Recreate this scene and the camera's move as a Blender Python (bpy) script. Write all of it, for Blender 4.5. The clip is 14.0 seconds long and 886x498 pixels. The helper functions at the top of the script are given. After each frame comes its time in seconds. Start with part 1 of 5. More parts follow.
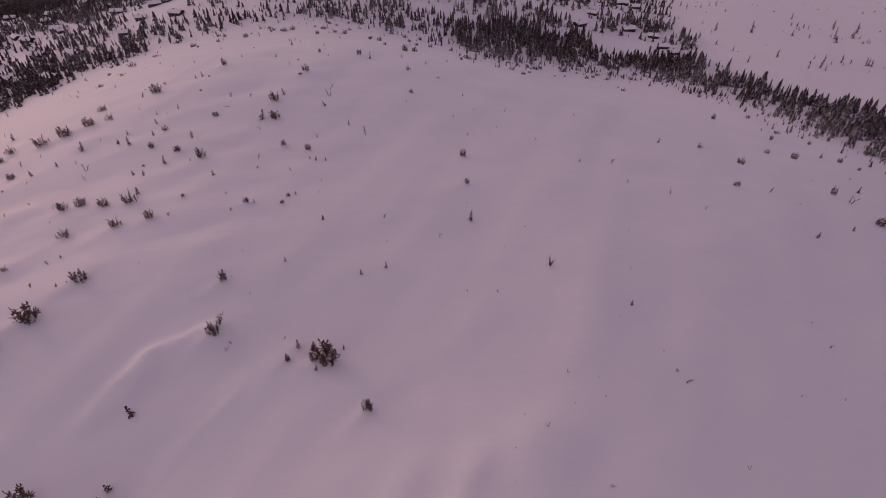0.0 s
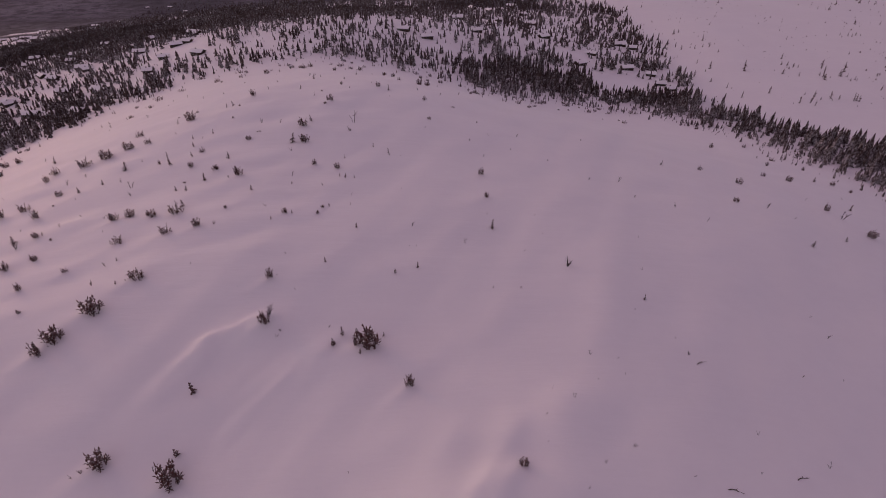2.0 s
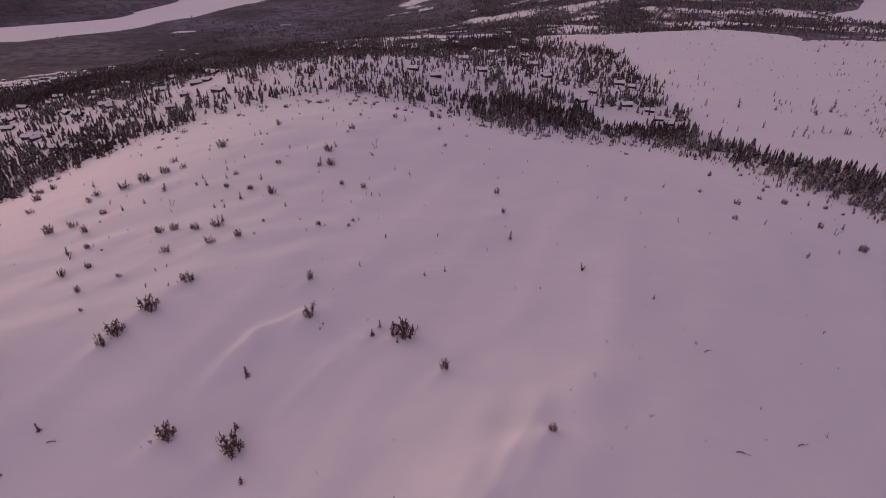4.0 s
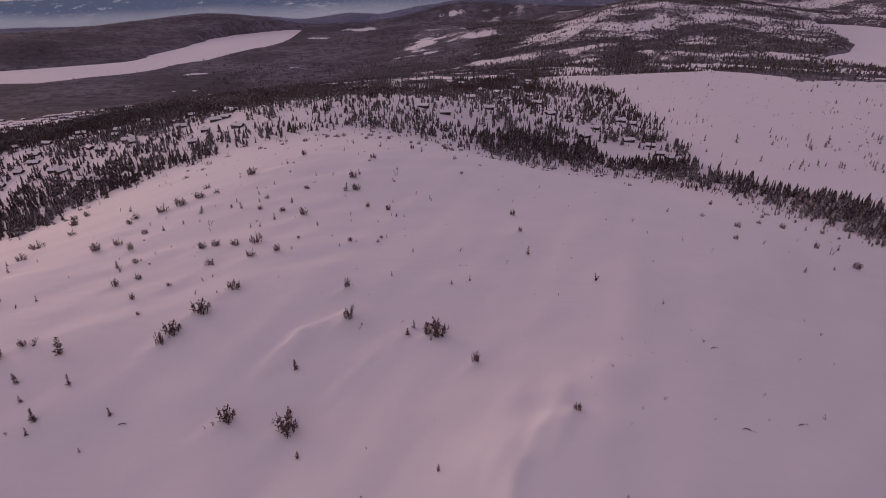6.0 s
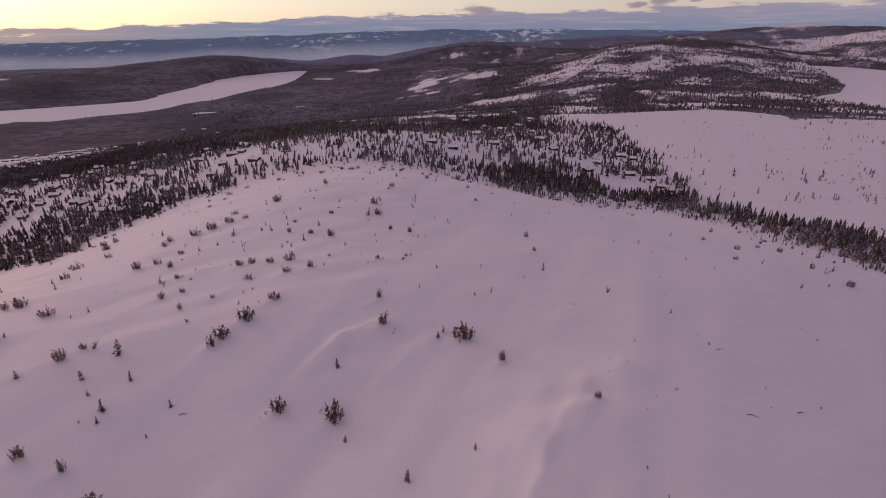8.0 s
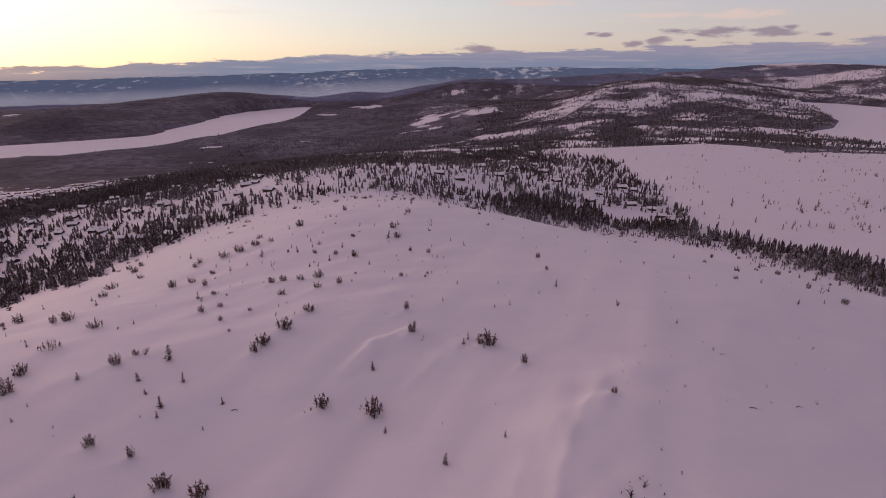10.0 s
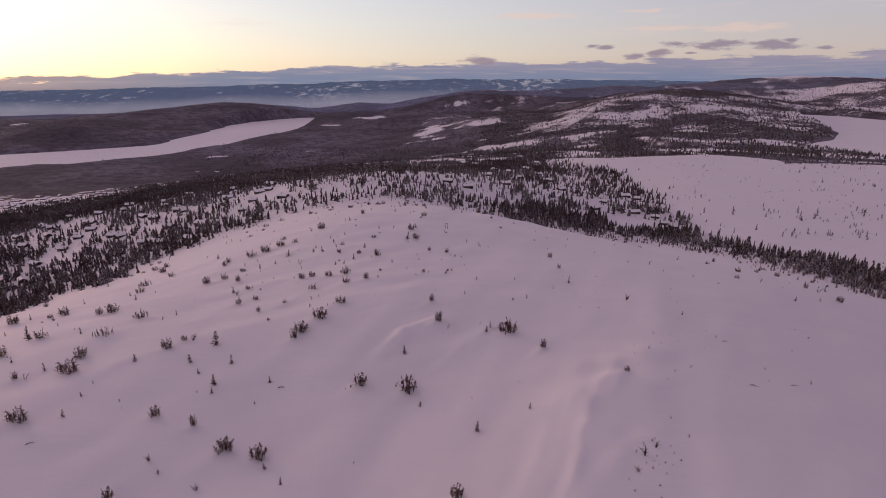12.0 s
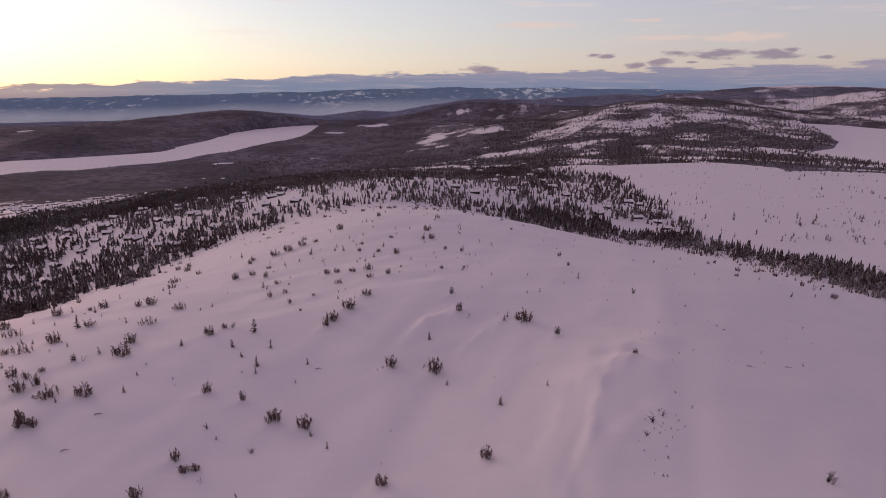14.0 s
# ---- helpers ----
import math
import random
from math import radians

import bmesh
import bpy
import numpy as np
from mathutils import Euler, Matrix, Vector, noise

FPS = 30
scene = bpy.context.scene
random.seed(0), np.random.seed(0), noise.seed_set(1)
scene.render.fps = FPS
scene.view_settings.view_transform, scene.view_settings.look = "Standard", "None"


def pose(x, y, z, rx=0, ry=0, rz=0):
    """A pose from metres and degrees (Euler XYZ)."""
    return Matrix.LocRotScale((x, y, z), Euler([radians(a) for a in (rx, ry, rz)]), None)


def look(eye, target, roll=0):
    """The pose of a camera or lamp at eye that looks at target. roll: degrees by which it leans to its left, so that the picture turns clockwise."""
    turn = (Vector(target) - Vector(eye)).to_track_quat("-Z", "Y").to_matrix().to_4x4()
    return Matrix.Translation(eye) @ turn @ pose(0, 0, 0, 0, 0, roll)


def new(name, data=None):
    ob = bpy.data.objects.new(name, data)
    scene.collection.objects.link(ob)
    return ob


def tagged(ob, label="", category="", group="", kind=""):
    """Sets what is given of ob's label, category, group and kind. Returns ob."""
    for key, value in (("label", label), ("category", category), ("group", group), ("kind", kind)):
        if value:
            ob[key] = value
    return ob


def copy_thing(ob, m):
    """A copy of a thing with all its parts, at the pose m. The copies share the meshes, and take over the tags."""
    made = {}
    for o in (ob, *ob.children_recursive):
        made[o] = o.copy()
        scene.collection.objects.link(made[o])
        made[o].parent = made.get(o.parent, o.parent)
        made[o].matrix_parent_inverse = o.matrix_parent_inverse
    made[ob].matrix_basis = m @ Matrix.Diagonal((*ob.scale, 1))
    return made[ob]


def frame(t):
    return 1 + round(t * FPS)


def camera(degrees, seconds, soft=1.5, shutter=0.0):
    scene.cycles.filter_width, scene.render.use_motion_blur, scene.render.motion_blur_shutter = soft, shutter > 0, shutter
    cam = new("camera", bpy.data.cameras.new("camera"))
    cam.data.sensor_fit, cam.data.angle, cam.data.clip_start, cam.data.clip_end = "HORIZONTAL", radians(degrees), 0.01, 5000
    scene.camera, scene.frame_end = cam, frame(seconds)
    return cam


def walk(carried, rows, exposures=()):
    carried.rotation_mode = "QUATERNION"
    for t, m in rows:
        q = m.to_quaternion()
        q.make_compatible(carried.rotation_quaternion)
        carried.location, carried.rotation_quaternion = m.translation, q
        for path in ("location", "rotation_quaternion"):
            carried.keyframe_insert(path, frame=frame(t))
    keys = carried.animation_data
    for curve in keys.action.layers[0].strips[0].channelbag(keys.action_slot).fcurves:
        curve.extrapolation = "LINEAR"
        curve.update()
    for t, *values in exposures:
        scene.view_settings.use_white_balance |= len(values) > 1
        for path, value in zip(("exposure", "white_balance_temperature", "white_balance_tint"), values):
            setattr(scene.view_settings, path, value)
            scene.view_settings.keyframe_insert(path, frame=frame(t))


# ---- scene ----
cam = camera(77.30, 14.0, soft=0.85)
PATH = [
    (0.0, pose(32.77, 70.76, 51.66, 52.910, 0.085, -0.675)),
    (0.5, pose(31.77, 68.55, 51.60, 53.853, 0.126, -0.642)),
    (1.0, pose(30.66, 66.21, 51.50, 54.866, 0.129, -0.699)),
    (1.5, pose(29.39, 63.72, 51.37, 55.947, 0.087, -0.715)),
    (2.0, pose(28.30, 61.30, 51.30, 56.933, 0.063, -0.685)),
    (2.5, pose(27.24, 58.86, 51.18, 57.926, 0.072, -0.651)),
    (3.0, pose(26.13, 56.38, 51.08, 58.899, 0.075, -0.648)),
    (5.5, pose(20.57, 43.72, 50.70, 63.895, 0.098, -0.452)),
    (6.0, pose(19.41, 41.22, 50.63, 64.834, 0.112, -0.390)),
    (6.5, pose(18.28, 38.84, 50.54, 65.745, 0.091, -0.386)),
    (7.0, pose(17.05, 36.27, 50.42, 66.703, 0.069, -0.364)),
    (7.5, pose(15.81, 33.66, 50.35, 67.647, 0.067, -0.344)),
    (8.0, pose(14.52, 30.90, 50.27, 68.640, 0.079, -0.331)),
    (10.5, pose(8.35, 18.17, 49.95, 72.581, -0.004, -0.256)),
    (11.0, pose(7.07, 15.62, 49.88, 72.820, -0.078, -0.176)),
    (11.5, pose(5.75, 12.91, 49.92, 72.994, -0.135, -0.138)),
    (12.0, pose(4.53, 10.31, 49.93, 73.199, -0.174, -0.100)),
    (12.5, pose(3.45, 7.84, 49.95, 73.366, -0.216, -0.060)),
    (13.0, pose(2.26, 5.26, 49.97, 73.551, -0.258, 0.010)),
    (13.5, pose(1.12, 2.62, 50.01, 73.756, -0.279, 0.058)),
    (14.0, pose(-0.00, -0.00, 50.00, 74.000, -0.302, 0.086)),
]
EXPOSURE = 0.0
walk(cam, PATH, exposures=[(0.0, EXPOSURE, 6520, 9), (2.5, EXPOSURE, 6600, 12.5), (4.5, EXPOSURE, 6590, 11), (6.5, EXPOSURE, 6570, 8.5), (10.0, EXPOSURE, 6520, 9), (14.0, EXPOSURE, 6470, 8)])

# ---- sky and sun ----
SUN_TURN, SUN_RISE = radians(-52), radians(9)      # turn from +y towards +x, rise above the horizon
SUN_DIR = Vector((math.sin(SUN_TURN) * math.cos(SUN_RISE), math.cos(SUN_TURN) * math.cos(SUN_RISE), math.sin(SUN_RISE)))


class Net:
    """Small helper for wiring nodes."""

    def __init__(self, tree):
        self.t = tree

    def add(self, kind):
        return self.t.nodes.new(kind)

    def link(self, a, b):
        self.t.links.new(a, b)

    def put(self, value, socket):
        if isinstance(value, bpy.types.NodeSocket):
            self.link(value, socket)
        else:
            socket.default_value = value

    def math(self, op, a, b=0.0, c=0.0, clamp=False):
        n = self.add("ShaderNodeMath")
        n.operation, n.use_clamp = op, clamp
        for s, v in zip(n.inputs, (a, b, c)):
            self.put(v, s)
        return n.outputs[0]

    def vec(self, op, a, b=(0, 0, 0)):
        n = self.add("ShaderNodeVectorMath")
        n.operation = op
        self.put(a, n.inputs[0])
        self.put(b, n.inputs[1])
        return n.outputs["Value"] if op in ("DOT_PRODUCT", "LENGTH") else n.outputs["Vector"]

    def step(self, a, b, v):
        n = self.add("ShaderNodeMapRange")
        n.interpolation_type = "SMOOTHSTEP"
        self.put(v, n.inputs["Value"])
        self.put(a, n.inputs["From Min"])
        self.put(b, n.inputs["From Max"])
        return n.outputs["Result"]

    def ramp(self, v, stops):
        n = self.add("ShaderNodeValToRGB")
        while len(n.color_ramp.elements) < len(stops):
            n.color_ramp.elements.new(0.5)
        for e, (p, col) in zip(n.color_ramp.elements, stops):
            e.position, e.color = p, (*col, 1)
        self.put(v, n.inputs["Fac"])
        return n.outputs["Color"]

    def mix(self, f, a, b, blend="MIX"):
        n = self.add("ShaderNodeMix")
        n.data_type, n.blend_type = "RGBA", blend
        self.put(f, n.inputs[0])
        ins = [s for s in n.inputs if s.type == "RGBA"]
        for s, v in zip(ins, (a, b)):
            self.put(v if isinstance(v, bpy.types.NodeSocket) else (*v, 1), s)
        return [s for s in n.outputs if s.type == "RGBA"][0]

    def noise(self, vector, scale, detail=3.0, rough=0.5):
        n = self.add("ShaderNodeTexNoise")
        self.put(vector, n.inputs["Vector"])
        n.inputs["Scale"].default_value, n.inputs["Detail"].default_value, n.inputs["Roughness"].default_value = scale, detail, rough
        return n.outputs["Fac"]

    def xyz(self, x, y, z):
        n = self.add("ShaderNodeCombineXYZ")
        for s, v in zip(n.inputs, (x, y, z)):
            self.put(v, s)
        return n.outputs[0]


def build_sky():
    world = bpy.data.worlds.new("dusk_sky")
    scene.world = world
    world.use_nodes = True
    n = Net(world.node_tree)
    n.t.nodes.clear()
    way = n.add("ShaderNodeTexCoord").outputs["Generated"]
    sep = n.add("ShaderNodeSeparateXYZ")
    n.link(way, sep.inputs[0])
    x, y, z = sep.outputs
    turn = n.math("ARCTAN2", x, y)                       # 0 straight ahead, positive to the east
    rise = n.math("ARCSINE", z)
    up = n.math("MULTIPLY", rise, 2 / math.pi, clamp=True)
    base = n.ramp(up, [(0.0, (0.65, 0.52, 0.43)), (0.028, (0.70, 0.61, 0.56)), (0.06, (0.66, 0.62, 0.63)), (0.09, (0.63, 0.605, 0.66)),
                       (0.15, (0.55, 0.50, 0.58)), (0.28, (0.365, 0.226, 0.292)), (1.0, (0.254, 0.154, 0.213))])
    # clear air around the place where the sun has gone
    near = n.vec("DOT_PRODUCT", way, tuple(SUN_DIR))
    glow = n.math("POWER", n.math("MAXIMUM", near, 0.0), 6.0)
    low = n.step(0.085, 0.01, rise)
    warm = n.mix(low, (0.08, 0.08, 0.13), (0.11, 0.08, 0.085))
    base = n.mix(glow, base, n.mix(1.0, base, warm, "ADD"))
    dusk = n.step(-0.7, 0.75, turn)
    base = n.mix(dusk, base, n.mix(1.0, base, (0.66, 0.61, 0.70), "MULTIPLY"))
    sky = n.add("ShaderNodeTexSky")
    sky.sky_type, sky.sun_disc, sky.sun_elevation, sky.sun_rotation = "NISHITA", False, SUN_RISE, SUN_TURN
    base = n.mix(0.04, base, sky.outputs["Color"])
    # high thin streaks
    flat = n.xyz(n.math("MULTIPLY", turn, 3.0), n.math("MULTIPLY", rise, 26.0), 0.0)
    streak = n.step(0.54, 0.74, n.noise(flat, 1.6, 5.0, 0.55))
    streak = n.math("MULTIPLY", streak, n.step(0.05, 0.12, rise))
    base = n.mix(n.math("MULTIPLY", streak, 0.42), base, (0.88, 0.66, 0.58))
    # the long bank low over the far valley
    wob = n.xyz(n.math("MULTIPLY", turn, 5.0), n.math("MULTIPLY", rise, 30.0), 0.0)
    rag = n.math("SUBTRACT", n.noise(wob, 2.6, 8.0, 0.62), 0.5)
    top = n.math("ADD", n.math("MULTIPLY", n.step(-0.75, 0.15, turn), 0.028), 0.003)
    top = n.math("ADD", n.math("ADD", top, n.math("MULTIPLY", n.step(0.15, 0.55, turn), 0.008)), n.math("MULTIPLY", rag, 0.042))
    bank = n.step(0.0022, -0.003, n.math("SUBTRACT", rise, top))
    depth = n.step(0.0, 0.04, rise)
    body = n.mix(depth, (0.18, 0.22, 0.34), (0.29, 0.26, 0.36))
    body = n.mix(n.step(-0.25, -0.8, turn), body, (0.40, 0.30, 0.31))
    body = n.mix(n.math("MULTIPLY", n.step(0.55, 0.75, n.noise(wob, 3.0, 4.0)), 0.35), body, (0.42, 0.34, 0.38))
    wisp = n.xyz(n.math("MULTIPLY", turn, 7.0), n.math("MULTIPLY", rise, 150.0), 2.0)
    body = n.mix(n.math("MULTIPLY", n.step(0.46, 0.70, n.noise(wisp, 1.0, 6.0, 0.6)), 0.38), body, (0.50, 0.39, 0.42))
    base = n.mix(n.math("MULTIPLY", bank, 0.96), base, body)
    # a handful of small loose clouds over the bank: (turn, rise, half width, half height)
    fray = n.math("MULTIPLY", n.math("SUBTRACT", n.noise(n.xyz(n.math("MULTIPLY", turn, 30.0), n.math("MULTIPLY", rise, 110.0), 0.0), 1.0, 5.0, 0.6), 0.5), 2.6)
    lit = None
    for a, e, w, h in ((0.356, 0.0815, 0.060, 0.0045), (0.470, 0.0800, 0.055, 0.0075), (0.150, 0.104, 0.070, 0.006), (0.324, 0.108, 0.040, 0.003)):
        dx = n.math("DIVIDE", n.math("SUBTRACT", turn, a), w)
        dy = n.math("DIVIDE", n.math("SUBTRACT", rise, e), h)
        r = n.math("SQRT", n.math("ADD", n.math("MULTIPLY", dx, dx), n.math("MULTIPLY", dy, dy)))
        m = n.step(1.3, 0.2, n.math("ADD", r, fray))
        lit = m if lit is None else n.math("MAXIMUM", lit, m)
    base = n.mix(n.math("MULTIPLY", lit, 0.5), base, (0.82, 0.58, 0.50))
    puff = None
    for a, e, w, h in ((0.249, 0.0570, 0.016, 0.004), (0.268, 0.0545, 0.018, 0.004), (0.318, 0.0400, 0.016, 0.008), (0.354, 0.0450, 0.022, 0.006), (0.385, 0.0580, 0.032, 0.005),
                       (0.440, 0.0560, 0.034, 0.008), (0.513, 0.0535, 0.038, 0.007), (0.535, 0.0590, 0.014, 0.004), (0.580, 0.0480, 0.012, 0.003), (0.398, 0.0445, 0.010, 0.002),
                       (0.062, 0.0350, 0.030, 0.008)):
        dx = n.math("DIVIDE", n.math("SUBTRACT", turn, a), w)
        dy = n.math("DIVIDE", n.math("SUBTRACT", rise, e), h)
        r = n.math("SQRT", n.math("ADD", n.math("MULTIPLY", dx, dx), n.math("MULTIPLY", dy, dy)))
        r = n.math("ADD", r, fray)
        m = n.step(1.15, 0.35, r)
        puff = m if puff is None else n.math("MAXIMUM", puff, m)
    base = n.mix(n.math("MULTIPLY", puff, 0.9), base, (0.30, 0.235, 0.30))
    below = n.step(-0.002, -0.03, rise)
    base = n.mix(below, base, (0.20, 0.16, 0.20))
    bg = n.add("ShaderNodeBackground")
    n.link(base, bg.inputs["Color"])
    bg.inputs["Strength"].default_value = SKY_STRENGTH
    out = n.add("ShaderNodeOutputWorld")
    n.link(bg.outputs[0], out.inputs["Surface"])


SKY_STRENGTH = 1.0
build_sky()
sun = new("sun", bpy.data.lights.new("sun", "SUN"))
sun.data.energy, sun.data.angle, sun.data.color = 0.58, radians(17), (1.0, 0.47, 0.40)
sun.matrix_world = look((0, 0, 400), Vector((0, 0, 400)) - SUN_DIR)

# ---- materials ----
def material(name, rough=0.8, spec=0.3):
    m = bpy.data.materials.new(name)
    m.use_nodes = True
    n = Net(m.node_tree)
    b = m.node_tree.nodes["Principled BSDF"]
    b.inputs["Roughness"].default_value = rough
    b.inputs["Specular IOR Level"].default_value = spec
    return m, n, b


def relief(n, b, value, strength, distance):
    bump = n.add("ShaderNodeBump")
    bump.inputs["Strength"].default_value, bump.inputs["Distance"].default_value = strength, distance
    n.link(value, bump.inputs["Height"])
    n.link(bump.outputs[0], b.inputs["Normal"])


def snow_ground_material():
    m, n, b = material("snow_ground", 0.7, 0.25)
    where = n.add("ShaderNodeNewGeometry").outputs["Position"]
    woods = n.add("ShaderNodeAttribute")
    woods.attribute_name = "woods"
    snow = n.mix(n.noise(where, 0.05, 4), (0.80, 0.79, 0.81), (0.87, 0.86, 0.87))
    snow = n.mix(n.math("MULTIPLY", n.noise(where, 0.3, 6, 0.65), 0.55), snow, (0.74, 0.73, 0.76))
    # ground between far trees: scrub and bare canopy through snow, bluish haze painted in
    hazed_canopy = n.mix(n.step(0.40, 0.62, n.noise(where, 0.0042, 5, 0.6)), (0.086, 0.077, 0.094), (0.180, 0.164, 0.198))
    hazed_canopy = n.mix(n.math("MULTIPLY", n.step(0.42, 0.62, n.noise(where, 0.035, 5, 0.75)), 0.75), hazed_canopy, (0.036, 0.032, 0.038))
    speck = n.math("ADD", n.noise(where, 0.10, 4, 0.75), n.math("MULTIPLY", n.noise(where, 0.006, 3, 0.5), 0.5))
    cover = n.step(0.86, 0.74, n.math("SUBTRACT", speck, n.math("MULTIPLY", n.math("SUBTRACT", woods.outputs["Fac"], 0.6), 0.85)))
    cover = n.math("MULTIPLY", cover, n.math("MULTIPLY", n.step(0.12, 0.4, woods.outputs["Fac"]), 0.96))
    n.link(n.mix(cover, snow, hazed_canopy), b.inputs["Base Color"])
    n.link(n.math("MULTIPLY", n.math("SUBTRACT", 1.0, cover), 0.25), b.inputs["Specular IOR Level"])
    wind = n.add("ShaderNodeMapping")
    wind.inputs["Rotation"].default_value = (0, 0, radians(-46))
    wind.inputs["Scale"].default_value = (0.16, 0.9, 0.5)
    n.link(where, wind.inputs["Vector"])
    h = n.math("ADD", n.math("MULTIPLY", n.noise(wind.outputs[0], 0.5, 5, 0.55), 1.0), n.math("MULTIPLY", n.noise(where, 1.6, 4, 0.6), 0.10))
    relief(n, b, h, 0.14, 0.5)
    return m


def plain(name, a, c, scale, rough=0.85, bump=0.0, detail=4):
    m, n, b = material(name, rough)
    where = n.add("ShaderNodeTexCoord").outputs["Object"]
    f = n.noise(where, scale, detail, 0.6)
    n.link(n.mix(f, a, c), b.inputs["Base Color"])
    if bump:
        relief(n, b, f, 0.5, bump)
    return m


def needle_material(name, a, c, frost):
    """Dark needles with rime and snow lodged on what faces up."""
    m, n, b = material(name, 0.9, 0.06)
    geo = n.add("ShaderNodeNewGeometry")
    where = geo.outputs["Position"]
    sep = n.add("ShaderNodeSeparateXYZ")
    n.link(geo.outputs["Normal"], sep.inputs[0])
    col = n.mix(geo.outputs["Random Per Island"], a, c)
    lodged = n.math("ADD", n.math("MULTIPLY", sep.outputs[2], 0.35), n.math("MULTIPLY", n.noise(where, 1.1, 4, 0.7), 0.9))
    lodged = n.math("ADD", lodged, n.math("MULTIPLY", n.noise(where, 0.02, 2), 0.25))
    col = n.mix(n.math("MULTIPLY", n.step(0.62, 0.90, lodged), frost), col, (0.72, 0.71, 0.73))
    n.link(col, b.inputs["Base Color"])
    return m


MAT_GROUND = snow_ground_material()
MAT_LAKE = plain("lake_snow", (0.79, 0.78, 0.80), (0.87, 0.86, 0.87), 0.01, 0.7)
MAT_SNOW = plain("lodged_snow", (0.80, 0.79, 0.81), (0.88, 0.87, 0.88), 3.0, 0.7, 0.05)
MAT_NEEDLE = needle_material("hill_needles", (0.046, 0.018, 0.017), (0.120, 0.049, 0.042), 0.12)
MAT_FOREST = needle_material("forest_needles", (0.036, 0.027, 0.025), (0.092, 0.070, 0.063), 0.68)
# paler, bluer copy of the forest needles: distance haze put into the colour
MAT_FAR_HAZED = needle_material("hazed_far_needles", (0.052, 0.048, 0.056), (0.125, 0.117, 0.132), 0.4)
MAT_BARK = plain("bark", (0.035, 0.026, 0.020), (0.085, 0.065, 0.050), 9.0, 0.9, 0.01)
MAT_TWIG = plain("birch_twig", (0.030, 0.022, 0.022), (0.075, 0.055, 0.050), 14.0, 0.85)
MAT_LOG = plain("cabin_boards", (0.030, 0.021, 0.016), (0.070, 0.048, 0.036), 2.5, 0.8, 0.01)
MAT_FELT = plain("roof_turf", (0.05, 0.045, 0.04), (0.10, 0.09, 0.075), 4.0, 0.95)
MAT_PANE = plain("dark_pane", (0.015, 0.017, 0.022), (0.025, 0.028, 0.034), 1.0, 0.15)
MAT_FRAME = plain("window_paint", (0.45, 0.43, 0.40), (0.60, 0.58, 0.55), 6.0, 0.6)
MAT_STONE = plain("chimney_stone", (0.16, 0.15, 0.15), (0.30, 0.28, 0.27), 5.0, 0.9, 0.02)

# ---- the land ----
# landforms: (x, y, radius, rise) of smooth swells that add up to the ground, nearest the summit first
HILLTOP = [
    (19, 119, 30, -2), (-2, 101, 35, 0.6), (2, 132, 35, 8.3), (37, 97, 40, 11.4),
    (7, 73, 45, 5.1), (-27, 119, 40, 5.2), (38, 149, 45, 7), (59, 127, 45, 3.7),
    (-22, 155, 50, 7.1), (-41, 74, 55, 7.7), (-71, 114, 60, 10.4), (60, 30, 75, 16.1),
    (103, 153, 75, 19.3), (-40, 200, 75, 13.6), (110, 60, 90, 17.8), (-60, 30, 70, 8.8),
    (0, 0, 85, 8.4), (30, 230, 90, 31.9), (-100, 60, 65, 3), (-120, 110, 75, 14.9),
    (-94, 211, 100, 10.3),
]
SLOPES = [
    (143, 189, 95, 1.9), (60, -60, 120, 14.5), (-20, 285, 100, 12), (200, 120, 115, 2.3),
    (-60, -60, 120, 22.2), (135, 265, 115, 11), (-180, 140, 115, 21.6), (57, 306, 100, -19.3),
    (-200, 0, 145, 5.7), (250, 0, 180, 9.4), (260, 250, 145, 8.9), (300, 150, 155, 2.3),
    (-102, 378, 160, 22.1), (-218, 287, 165, -15.1), (21, 406, 145, 23), (-300, 60, 185, 8.8),
    (208, 388, 180, -6.7), (0, -250, 270, 27.2), (-253, 404, 225, 8.3), (100, 520, 200, -0.3),
    (420, 450, 305, 15.2),
]
VALLEYS = [
    (-150, 650, 310, 27.3), (-500, 350, 335, 8.5), (103, 695, 280, -1.1), (-420, 600, 335, 0.3),
    (380, 700, 335, 11.5), (200, 950, 385, 15.3), (-900, 0, 685, -10.5), (-250, 1000, 460, 7.1),
    (-800, 600, 565, -23.6), (700, -600, 850, 10.1), (1000, 0, 725, 7.1), (-700, -600, 845, -9.5),
    (0, -900, 865, 2.4), (1000, 400, 690, -1.8), (600, 1000, 555, -6), (0, 1250, 540, -16.2),
    (-900, 1300, 865, -41.3), (1200, 1200, 920, 1.2), (-328, 1761, 885, -54.2), (688, 1802, 995, 30.3),
]
